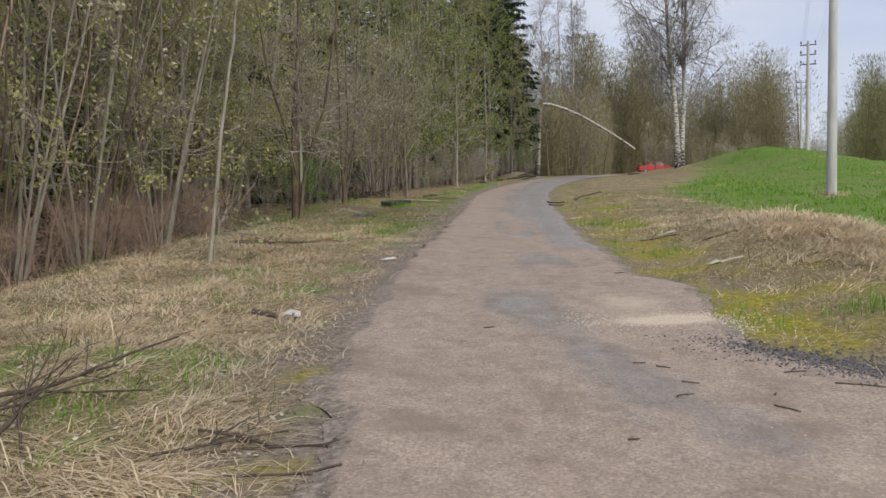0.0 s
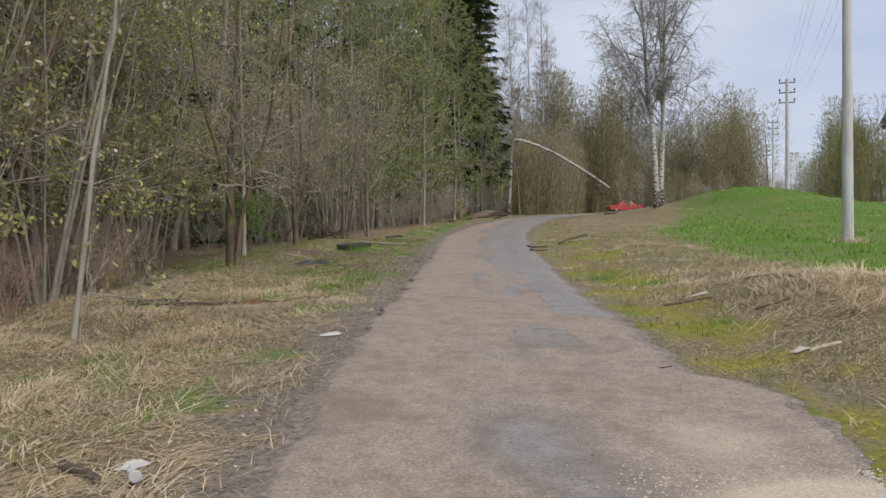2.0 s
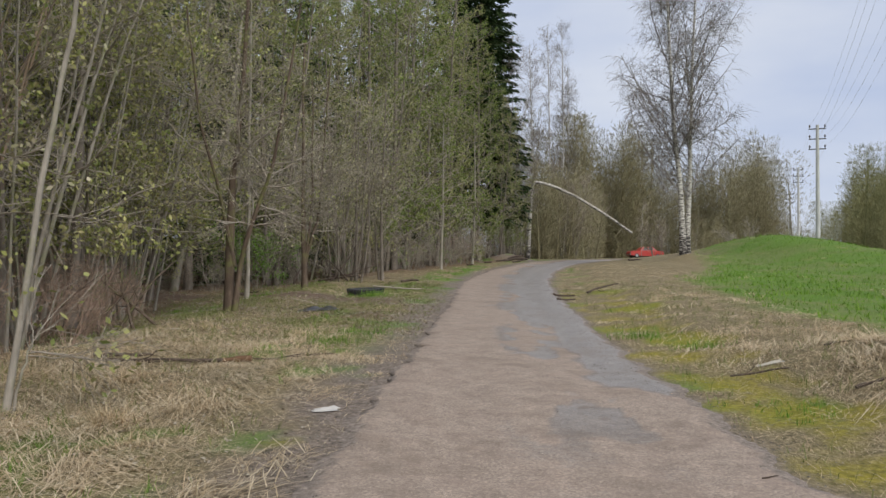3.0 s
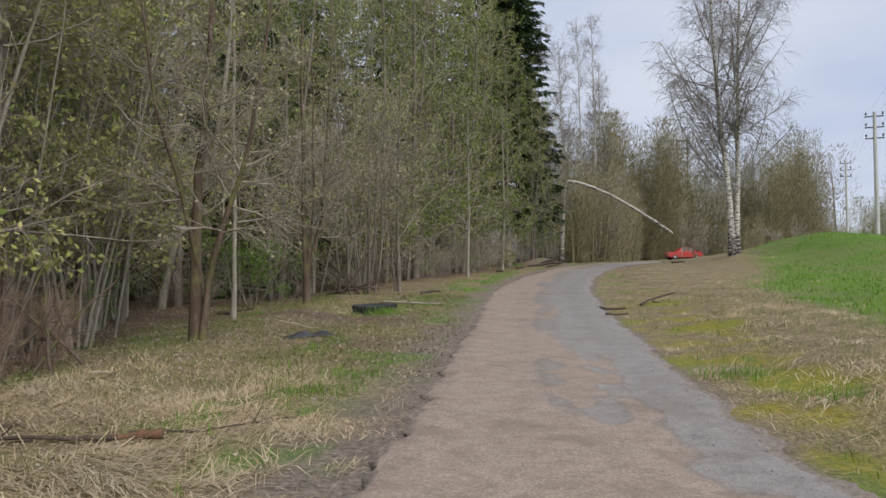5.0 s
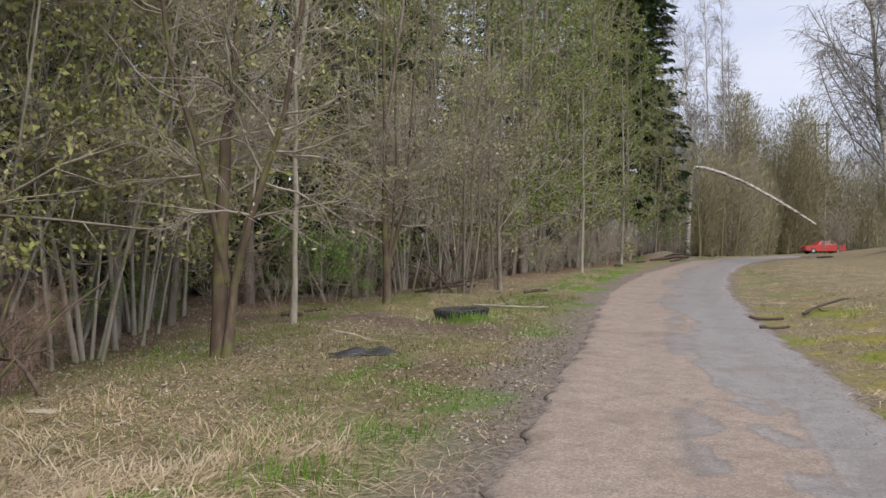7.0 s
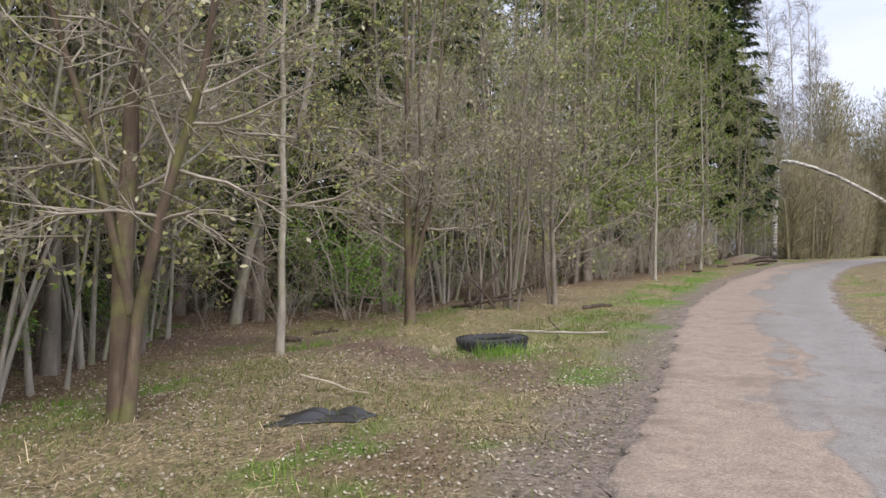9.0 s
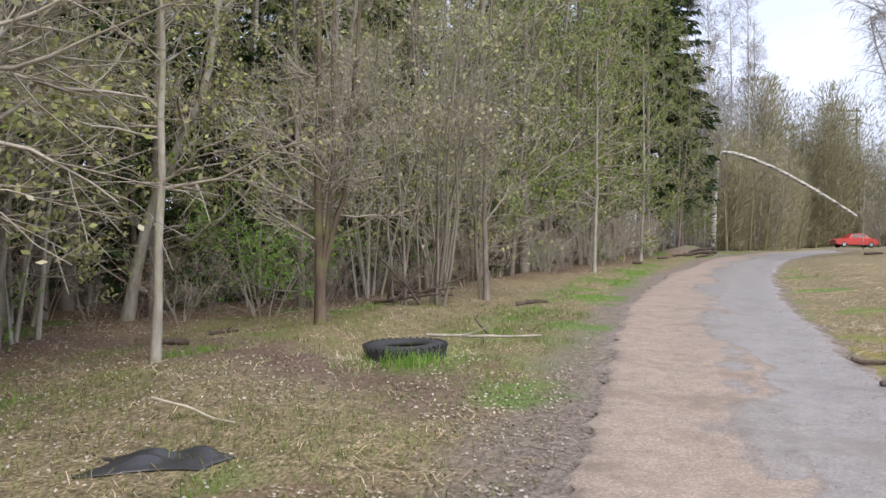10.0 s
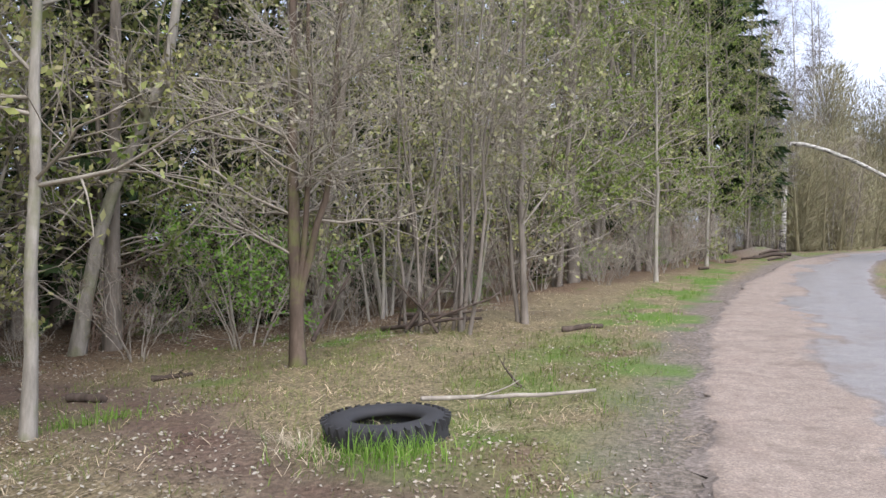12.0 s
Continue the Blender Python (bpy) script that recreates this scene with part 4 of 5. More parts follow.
# far woods round the clearing
FAR = [
    broadleaf(61, "far_tree", "bare brownish tree in the far woods", 12, 0.12, 3, 30, 130, 1000, 300, (0.1, 0.2), (BARK, TWIG_FAR, LEAF_BUD), 0.1, (1.4, 3.0), "far woods round the clearing", 2.0, (25, 60), thick=0.02, sides=4, twig_len=(0.8, 1.8), fine_len=(0.6, 1.3), flat=True, crook=0.07),
    broadleaf(62, "far_tree", "tall bare birch in the far woods", 15, 0.11, 2, 28, 130, 1000, 200, (0.1, 0.18), (BIRCH, TWIG_FAR, LEAF_BUD), 0.15, (1.2, 2.6), "far woods round the clearing", 1.0, (25, 55), thick=0.02, sides=4, twig_len=(0.8, 1.6), fine_len=(0.6, 1.3), flat=True, crook=0.07),
    broadleaf(63, "far_tree", "rounded willow in yellowish bud in the far woods", 9, 0.1, 5, 35, 140, 900, 500, (0.1, 0.2), (BARK, TWIG_FAR, LEAF_OLIVE), 0.06, (1.4, 2.6), "far woods round the clearing", 2.4, (30, 65), thick=0.02, sides=4, twig_len=(0.8, 1.6), fine_len=(0.6, 1.2), flat=True, crook=0.07),
]
FIR = broadleaf(64, "far_pine", "dark pine on the far side of the field", 13, 0.15, 1, 40, 160, 200, 2600, (0.26, 0.5), (BARK_DARK, BARK_DARK, PINE), 0.2, (1.6, 3.2), "dark pines beyond the field", thick=0.015, sides=5, flat=True)
far_spots = []
for y0, y1, x0, x1, n, s0, s1 in ((68, 82, 8.5, 13.0, 9, 0.6, 0.8), (84, 98, 12, 19, 5, 0.8, 1.0), (109, 116, 16, 42, 5, 0.5, 0.7), (66, 76, 18.5, 21.5, 3, 0.45, 0.6), (112, 130, 38, 50, 4, 0.9, 1.1)):
    for k in range(n):
        far_spots.append((rng.uniform(x0, x1), rng.uniform(y0, y1), rng.uniform(s0, s1)))
for k in range(12):
    f = (k + rng.random()) / 12
    far_spots.append((56 + 50 * f, 92 + 110 * f, rng.uniform(0.9, 1.2)))
plant(FAR, far_spots)
plant([FIR], [(62 + 40 * (k + 0.5) / 6 + rng.uniform(3, 9), 92 + 90 * (k + 0.5) / 6, rng.uniform(1.1, 1.4)) for k in range(6)])


def far_woods(name, label, mat, seed, stands):
    """Distant woods as one growth: trunks and crowns of fine upswept sprays, along stands of (x0, y0, x1, y1, trees, height low, high, depth)."""
    r = np.random.default_rng(seed)
    lots = []
    for x0, y0, x1, y1, n, h0, h1, depth in stands:
        for k in range(n):
            f = (k + r.uniform(-0.4, 0.4)) / max(n - 1, 1)
            x, y = x0 + (x1 - x0) * f + r.uniform(0, depth) * 0.5, y0 + (y1 - y0) * f + r.uniform(0, depth)
            h, z = r.uniform(h0, h1), float(H(x, y))
            p, q = stem(r, h, 0.09, (r.normal(scale=0.4), r.normal(scale=0.4)), 0.06, 5)
            lots.append(tubes(p + np.array([x, y, z]), q, 4))
            m = int(175 * h)
            t = np.where(r.random(m) < 0.22, 0.3 * r.random(m), r.beta(1.5, 1.3, m))
            wide = (0.25 + np.sin(np.pi * np.clip(t * 0.8 + 0.1, 0, 1))) * h * r.uniform(0.1, 0.17)
            clump = r.integers(0, 18, m)
            ca, cz = r.uniform(0, 2 * np.pi, 18), r.normal(scale=0.1, size=18)
            a = ca[clump] + r.normal(scale=0.4, size=m)
            d = wide * np.sqrt(r.random(m)) * r.uniform(0.4, 1.5, 18)[clump]
            o = np.stack([x + d * np.cos(a), y + d * np.sin(a), z + h * np.clip(t + cz[clump], 0.01, 1.04)], -1)
            w = unit(np.stack([np.cos(a) * 0.6, np.sin(a) * 0.6, np.full(m, 0.9)], -1) + r.normal(scale=0.45, size=(m, 3)))
            e = unit(np.cross(w, r.normal(size=(m, 3))))
            ln = (r.uniform(0.3, 0.8, m) * (0.6 + h / 25))[:, None]
            v = np.stack([o, o + w * ln * 0.5 + e * ln * 0.034, o + w * ln, o + w * ln * 0.55 - e * ln * 0.034], 1)
            lots.append((v.reshape(-1, 3), np.arange(4 * m).reshape(-1, 4)))
    return tagged(new(name, fast_mesh(name, *joined(*lots), mat)), label, "woods", kind="stuff")


# far spray colours, raised so that distance haze is in the base colour
SPRAY = foliage("hazed_budding_sprays", [(0.2, 0.175, 0.115), (0.28, 0.255, 0.16), (0.33, 0.3, 0.195), (0.265, 0.265, 0.15)], 0.8, 0.2)
SPRAY_GREEN = foliage("hazed_greening_sprays", [(0.145, 0.155, 0.075), (0.23, 0.235, 0.115), (0.31, 0.29, 0.155)], 0.8, 0.2)
far_woods("far_woods", "brownish leafless woods across the end of the clearing", SPRAY, 71,
          [(-16, 68, -4, 70, 8, 6, 10, 4), (-10, 63, 9, 70, 34, 1.6, 3.2, 3), (-6, 65, 8, 71, 14, 4, 9, 3), (6.5, 69, 12, 75, 10, 2.5, 6, 3), (12, 98, 23, 108, 9, 2, 4, 3), (8.5, 72, 13, 86, 14, 5, 8, 5), (13, 88, 20, 104, 12, 6, 10, 5), (16, 110, 46, 118, 44, 6.5, 11, 4), (18, 120, 48, 126, 22, 8, 13, 6), (22, 116, 40, 121, 16, 10, 13.5, 4), (30, 96, 36, 106, 9, 2.5, 5, 4), (38, 112, 52, 126, 22, 8, 17, 8), (46, 122, 62, 160, 18, 10, 16, 10), (68, 190, 92, 250, 12, 10, 16, 14), (96, 225, 138, 290, 16, 10, 15, 14), (6, 66, 12, 74, 16, 3, 8, 4), (9, 70, 15, 84, 12, 4, 8, 5), (13, 103, 29, 112, 30, 12, 18, 7)])
far_woods("far_woods", "olive-green woods along the far side of the field", SPRAY_GREEN, 72,
          [(50, 90, 60, 108, 18, 6, 13, 8), (58, 106, 76, 148, 26, 8, 16, 8), (76, 146, 104, 214, 20, 10, 16, 12), (60, 90, 72, 100, 9, 11, 17, 8)])
bush = broadleaf(65, "willow_bush", "round pale-brown willow bush on the rise", 3.4, 0.03, 9, 54, 200, 700, 400, (0.06, 0.12), (TWIG, TWIG, LEAF_DULL), 0.08, (0.9, 1.6), "", 2.2, (25, 60), thick=0.012, sides=4, category="shrub", place=at(29.4, 80, 0, 0.95))


# ---- power line ----
CONCRETE, cn, cl, cb = material("weathered_concrete", 0.85, 0.3)
cl.new(ramp(cn, cl, noise_node(cn, cl, 5, 6, 0.65, stretch=(1, 1, 0.2)), (0.3, (0.36, 0.36, 0.35)), (0.55, (0.5, 0.5, 0.49)), (0.8, (0.6, 0.6, 0.59))), cb.inputs["Base Color"])
STEEL, sn, sl_, sb = material("dull_steel", 0.55, 0.4)
sb.inputs["Metallic"].default_value = 0.6
sl_.new(ramp(sn, sl_, noise_node(sn, sl_, 8, 4), (0.3, (0.07, 0.07, 0.07)), (0.7, (0.16, 0.155, 0.15))), sb.inputs["Base Color"])
PORCELAIN, pn, pl, pb = material("brown_porcelain", 0.25, 0.5)
pb.inputs["Base Color"].default_value = (0.06, 0.045, 0.04, 1)
WIRE, wn_, wl_, wb_ = material("aluminium_wire", 0.5, 0.4)
wb_.inputs["Base Color"].default_value = (0.5, 0.5, 0.51, 1)


def box_mesh(bm, sx, sy, sz, m):
    bmesh.ops.create_cube(bm, size=1, matrix=m @ Matrix.Diagonal((sx, sy, sz, 1)))


def rod(bm, r0, r1, h, m, seg=10):
    bmesh.ops.create_cone(bm, cap_ends=True, segments=seg, radius1=r0, radius2=r1, depth=h, matrix=m @ Matrix.Translation((0, 0, h / 2)))


POLE_H, ARMS = 9.3, (9.05, 8.35, 7.65)
ALONG = math.degrees(math.atan2(35, 14.8))


def build_pole():
    p = thing("utility_pole", "grey concrete utility pole with three steel crossarms, in the grass", "utility pole", "poles of the power line")
    bm = bmesh.new()
    rod(bm, 0.155, 0.1, POLE_H + 0.5, Matrix.Translation((0, 0, -0.5)), 14)
    part("shaft", bm, CONCRETE, p)
    for z in ARMS:
        bm = bmesh.new()
        box_mesh(bm, 0.08, 1.1, 0.07, pose(0.13, 0, z))
        bmesh.ops.bevel(bm, geom=bm.edges[:], offset=0.008, segments=1, affect="EDGES")
        arm = part("crossarm", bm, STEEL, p, "dark steel crossarm")
        for s in (-1, 1):
            bm = bmesh.new()
            rod(bm, 0.014, 0.014, 0.14, pose(0.13, 0.48 * s, z + 0.03), 6)
            rod(bm, 0.05, 0.06, 0.07, pose(0.13, 0.48 * s, z + 0.12), 8)
            rod(bm, 0.06, 0.035, 0.1, pose(0.13, 0.48 * s, z + 0.19), 8)
            part("insulator", bm, PORCELAIN, arm, "brown porcelain insulator")
    return p


pole = build_pole()
tops = []
for k in range(-1, 6):
    x, y = 11.9 + 14.8 * k, 25.1 + 35 * k
    m = pose(x, y, float(H(x, y)), 0, 0, ALONG)
    if k == -1:
        pole.matrix_basis = m
    else:
        copy_thing(pole, m)
    tops.append(m)


def wire(a, b):
    n = 14
    t = np.linspace(0, 1, n)[:, None]
    p = np.array(a) * (1 - t) + np.array(b) * t
    p[:, 2] -= 4 * 0.75 * (t * (1 - t))[:, 0]
    return tubes(p[None], np.full((1, n), 0.004), 4)


for m0, m1 in zip(tops[:4], tops[1:5]):
    for z in ARMS:
        for s in (-1, 1):
            c = Vector((0.13, 0.48 * s, z + 0.25))
            tagged(new("overhead_wire", fast_mesh("overhead_wire", *wire(m0 @ c, m1 @ c), WIRE)), "thin aluminium overhead wire sagging between the poles", "wire", "wires of the power line")

WOODPOLE = bark("tarred_wood", (0.04, 0.035, 0.03), (0.1, 0.085, 0.07), (0.18, 0.16, 0.14))
h_frame = thing("double_pole", "far wooden double pole with a crossbar above the trees", "utility pole", place=pose(34, 130, float(H(34, 130)), 0, 0, 0))
for s in (-0.75, 0.75):
    bm = bmesh.new()
    rod(bm, 0.15, 0.11, 18.5, pose(s, 0, -0.5), 8)
    part("post", bm, WOODPOLE, h_frame)
for z in (17.6, 16.4):
    bm = bmesh.new()
    box_mesh(bm, 2.6, 0.14, 0.14, pose(0, 0.2, z))
    part("crossbar", bm, WOODPOLE, h_frame)


# ---- red car ----
def paint(name, col, rough=0.35, metal=0.0):
    m, n, l, b = material(name, rough, 0.5)
    f = noise_node(n, l, 3, 4)
    l.new(mix(n, l, calc(n, l, "MULTIPLY", f, 0.35), col, tuple(c * 0.6 + 0.05 for c in col)), b.inputs["Base Color"])
    b.inputs["Metallic"].default_value = metal
    return m


RED, RUBBER, GLASS_DARK, CHROME, WHITE = paint("red_car_paint", (0.46, 0.04, 0.03)), paint("black_rubber", (0.022, 0.022, 0.024), 0.8), paint("window_glass", (0.16, 0.18, 0.2), 0.08), paint("bumper_metal", (0.5, 0.5, 0.5), 0.3, 0.8), paint("dirty_white", (0.46, 0.45, 0.43), 0.8)


def extrude_profile(points, width, taper=1.0):
    bm = bmesh.new()
    a = [bm.verts.new((x, -width / 2 * (taper if z > 0.9 else 1), z)) for x, z in points]
    b = [bm.verts.new((x, width / 2 * (taper if z > 0.9 else 1), z)) for x, z in points]
    n = len(points)
    bm.faces.new(a), bm.faces.new(b[::-1])
    for i in range(n):
        bm.faces.new((a[i], b[i], b[(i + 1) % n], a[(i + 1) % n]))
    bmesh.ops.recalc_face_normals(bm, faces=bm.faces[:])
    bmesh.ops.bevel(bm, geom=bm.edges[:], offset=0.035, segments=2, affect="EDGES")
    return bm


def build_car(place):
    car = thing("car", "red saloon car parked on the far grass", "car", place=place)
    part("body", extrude_profile([(-2.1, 0.35), (-2.12, 0.72), (-1.95, 0.86), (-0.95, 0.9), (0.0, 0.92), (1.3, 0.93), (2.0, 0.92), (2.1, 0.75), (2.08, 0.35), (1.65, 0.27), (-1.65, 0.27)], 1.62), RED, car)
    part("roof", extrude_profile([(-0.95, 0.88), (-0.42, 1.38), (0.75, 1.42), (1.35, 0.9)], 1.5, 0.84), RED, car)
    for s in (-1, 1):
        for x0, x1 in ((-0.62, 0.1), (0.17, 0.95)):
            bm = bmesh.new()
            v = [bm.verts.new(p) for p in ((x0, s * 0.735, 0.95), (x1, s * 0.735, 0.95), (x1 - 0.2 * (x1 > 0.5), s * 0.655, 1.34), (x0 + 0.33 * (x0 < 0), s * 0.655, 1.34))]
            bm.faces.new(v if s < 0 else v[::-1])
            bmesh.ops.solidify(bm, geom=bm.faces[:], thickness=0.02)
            part("side_window", bm, GLASS_DARK, car, "grey side window")
        for x in (-1.32, 1.3):
            bm = bmesh.new()
            rod(bm, 0.3, 0.3, 0.19, pose(x, s * 0.72 + 0.095, 0.3, 90, 0, 0), 20)
            bmesh.ops.bevel(bm, geom=bm.edges[:], offset=0.03, segments=2, affect="EDGES")
            wheel = part("wheel", bm, RUBBER, car)
            bm = bmesh.new()
            rod(bm, 0.17, 0.15, 0.03, pose(x, s * 0.83 + (0 if s < 0 else 0.012) + 0.01, 0.3, 90, 0, 0), 16)
            part("rim", bm, CHROME, wheel, "grey steel rim")
    for x in (-2.13, 2.11):
        bm = bmesh.new()
        box_mesh(bm, 0.1, 1.6, 0.12, pose(x, 0, 0.46))
        bmesh.ops.bevel(bm, geom=bm.edges[:], offset=0.03, segments=2, affect="EDGES")
        part("bumper", bm, CHROME, car)
    for y in (-0.6, 0.6):
        bm = bmesh.new()
        rod(bm, 0.09, 0.08, 0.04, pose(-2.1, y, 0.68, 0, -90, 0), 12)
        part("headlight", bm, WHITE, car)
    return car


build_car(pose(26.7, 104.0, float(H(26.7, 104)) - 0.02, 0, 0, 8))


# ---- things in the verge ----
def tyre_thing(x, y, radius=0.49, width=0.27):
    z = float(H(x, y))
    t = thing("truck_tyre", "old black lorry tyre lying flat in the grass", "tyre", place=pose(x, y, z - 0.1, 3, -3, 20) @ Matrix.Scale(0.92, 4))
    prof = [(0.28, 0.03), (0.33, 0.0), (0.42, 0.0), (0.475, 0.02), (0.49, 0.06), (0.49, 0.21), (0.475, 0.25), (0.42, 0.27), (0.33, 0.27), (0.28, 0.24), (0.275, 0.2), (0.36, 0.18), (0.4, 0.135), (0.36, 0.09), (0.275, 0.07)]
    n, k = 48, len(prof)
    a = np.arange(n) * 2 * np.pi / n
    p = np.array([[(r * np.cos(u), r * np.sin(u), h) for r, h in prof] for u in a]).reshape(-1, 3)
    q = np.array([[(i * k + j), ((i + 1) % n) * k + j, ((i + 1) % n) * k + (j + 1) % k, i * k + (j + 1) % k] for i in range(n) for j in range(k)])
    part("casing", fast_mesh("casing", p, q, RUBBER, True), None, t)
    bm = bmesh.new()
    bmesh.ops.create_cube(bm, size=1, matrix=Matrix.Diagonal((0.05, 0.032, 0.085, 1)))
    for v in bm.verts:
        v.co.y *= 0.75 if v.co.x > 0 else 1.1
    lug = bpy.data.meshes.new("lug")
    bm.to_mesh(lug)
    bm.free()
    lug.materials.append(RUBBER)
    for i in range(34):
        u = 2 * math.pi * i / 34
        for h, d in ((0.225, 0.0), (0.05, 0.09)):
            o = new("lug", lug)
            o.parent = t
            o.matrix_basis = Matrix.Rotation(u + d, 4, "Z") @ pose(0.485, 0, h, 0, 14 if h > 0.1 else -14, 0)
    return t


tyre_thing(-1.45, 25.65)


def stick(x0, y0, x1, y1, r0, r1, mat, name="stick", label="dry stick lying on the ground", z0=0.0, z1=0.0, group="sticks on the ground", forks=0, seed=1, bow=0.05, category="stick", crooked=0.012):
    """A crooked stick from one place to the other, with side shoots."""
    r = np.random.default_rng(seed)
    k = 9
    t = np.linspace(0, 1, k)
    ln = math.hypot(x1 - x0, y1 - y0)
    p = np.zeros((1, k, 3))
    side = np.array([-(y1 - y0), x1 - x0]) / max(ln, 1e-6)
    off = bow * ln * np.sin(np.pi * t) * r.choice([-1, 1]) + np.cumsum(r.normal(scale=crooked * ln, size=k)) * np.sin(np.pi * t)
    p[0, :, 0], p[0, :, 1] = x0 + (x1 - x0) * t + side[0] * off, y0 + (y1 - y0) * t + side[1] * off
    g = np.maximum(H(p[0, :, 0], p[0, :, 1]), np.where((p[0, :, 0] > road_l(p[0, :, 1])) & (p[0, :, 0] < road_r(p[0, :, 1])), road_face(p[0, :, 0], p[0, :, 1]) + 0.006, -99))
    p[0, :, 2] = g + r0 * 0.6 + z0 * (1 - t) + z1 * t
    rad = np.linspace(r0, r1, k)[None] * r.uniform(0.85, 1.15, (1, k))
    nub = (p[0, 1] - p[0, 0]) / max(ln / (k - 1), 1e-6), (p[0, -1] - p[0, -2]) / max(ln / (k - 1), 1e-6)
    whole = np.concatenate([p[0, :1] - nub[0] * r0 * 0.4, p[0, :1] - nub[0] * r0 * 0.3, p[0], p[0, -1:] + nub[1] * r1 * 0.3, p[0, -1:] + nub[1] * r1 * 0.4])[None]
    wide = np.concatenate([[r0 * 0.02, r0 * 0.7], rad[0], [r1 * 0.7, r1 * 0.02]])[None]
    top = thing(name, label, category, group, pose(*p[0, 0]))
    q = p - p[0, 0]
    part("wood", fast_mesh("wood", *tubes(whole - p[0, 0], wide, 7), mat, True), None, top)
    if forks:
        fp, fr = grow(r, q, rad, forks, (0.25, 0.95), (0.15 * ln, 0.4 * ln), (25, 55), 0.12, 0.1, 5, 0.6, 0.35)
        gp, gr = grow(r, fp, fr, forks * 3, (0.3, 1), (0.05 * ln, 0.18 * ln), (25, 60), 0.1, 0.1, 3, 0.6, 0.4)
        low = H(fp[..., 0] + p[0, 0, 0], fp[..., 1] + p[0, 0, 1]) - p[0, 0, 2] + 0.01
        fp[..., 2] = np.maximum(fp[..., 2], low)
        gp[..., 2] = np.maximum(gp[..., 2], H(gp[..., 0] + p[0, 0, 0], gp[..., 1] + p[0, 0, 1]) - p[0, 0, 2] + 0.008)
        tagged(part("branchwork", fast_mesh("branchwork", *joined(tubes(fp, np.maximum(fr, 0.003), 4), tubes(gp, np.maximum(gr, 0.002), 3)), mat, True), None, top), kind="stuff")
    return top


DEAD = bark("dead_branch_bark", (0.02, 0.015, 0.012), (0.06, 0.045, 0.035), (0.14, 0.11, 0.09), 12)
STRAWWOOD = bark("bleached_wood", (0.22, 0.18, 0.13), (0.38, 0.33, 0.25), (0.52, 0.47, 0.38), 12)
ROTTEN = bark("rotten_log", (0.04, 0.022, 0.014), (0.12, 0.068, 0.04), (0.24, 0.15, 0.09), 14)

stick(-1.3, 26.05, -0.05, 27.35, 0.02, 0.015, TWIG, "pale_pole", "bleached thin pole lying across the old tyre", 0.19, 0.05, category="pole", bow=0.01, seed=3, crooked=0.005, forks=2)
stick(-0.75, 27.6, -1.0, 28.0, 0.014, 0.006, DEAD, "dead_branch", "short dark forked twig in the grass", 0.0, 0.2, forks=3, seed=4)
stick(-2.82, 22.66, -2.05, 22.5, 0.011, 0.007, STRAWWOOD, z0=0.12, z1=0.02, label="pale bent stalk by the black plastic", seed=5)
stick(-3.75, 14.7, -2.3, 14.66, 0.015, 0.02, DEAD, "dead_branch", "dark dead branch lying in dry grass", 0.02, 0.03, seed=6, bow=0.02, group="dead branches", forks=2)
stick(-2.55, 14.73, -2.0, 14.76, 0.02, 0.042, ROTTEN, "fallen_log", "reddish-brown rotten log lying in dry grass", 0.0, 0.03, category="log", seed=6, bow=0.03, group="")
stick(-2.75, 4.55, -1.92, 5.9, 0.014, 0.006, DEAD, "dead_branch", "dark dead branch with twigs lying in the verge", 0.04, 0.22, forks=5, seed=7, group="dead branches")
stick(-2.35, 3.6, -2.5, 5.0, 0.02, 0.012, DEAD, "dead_branch", "thick dark dead branch in the verge", 0.02, 0.08, forks=3, seed=8, group="dead branches")
stick(-3.1, 4.9, -2.2, 5.5, 0.018, 0.008, DEAD, "dead_branch", "dark dead branch with twigs lying in the verge", 0.03, 0.12, forks=4, seed=9, group="dead branches")
for i, (x0, y0, x1, y1, z1) in enumerate(((-2.9, 4.3, -2.1, 5.2, 0.16), (-2.6, 5.3, -1.8, 5.0, 0.1), (-2.2, 4.2, -2.7, 5.6, 0.2), (-1.5, 4.1, -0.85, 4.4, 0.03), (-1.35, 4.45, -0.9, 4.2, 0.02))):
    stick(x0, y0, x1, y1, 0.01, 0.005, DEAD, "dead_branch", "thin dark dead branch lying in the verge", 0.03, z1, "dead branches", 4, 120 + i)
stick(-1.3, 4.15, -0.55, 4.25, 0.01, 0.006, DEAD, label="thin dark stick on the lane's edge", forks=2, seed=10)
stick(-1.1, 3.85, -0.5, 3.9, 0.009, 0.005, DEAD, label="thin dark stick on the lane's edge", forks=1, seed=11)
for i, (x, y, a, ln) in enumerate(((1.42, 4.96, 25, 0.13), (1.55, 5.3, -10, 0.11), (1.5, 5.75, -30, 0.1), (1.35, 5.8, 20, 0.1), (2.04, 5.02, 60, 0.06), (1.95, 4.8, -50, 0.16), (2.3, 5.5, 5, 0.16), (0.35, 7.1, 15, 0.1), (2.5, 5.2, -20, 0.3), (0.95, 4.2, 0, 0.06), (2.15, 10.25, 25, 0.14))):
    stick(x, y, x + ln * math.cos(radians(a)), y + ln * math.sin(radians(a)), 0.0055, 0.0035, DEAD, label="short dark twig on the lane", seed=20 + i)
stick(3.35, 26.2, 3.95, 26.5, 0.03, 0.02, DEAD, label="dark stick at the mossy edge of the lane", z0=0.03, seed=40)
stick(4.3, 26.6, 5.4, 27.8, 0.028, 0.015, DEAD, label="dark crooked branch in dry grass", z0=0.05, z1=0.12, seed=41, forks=2)
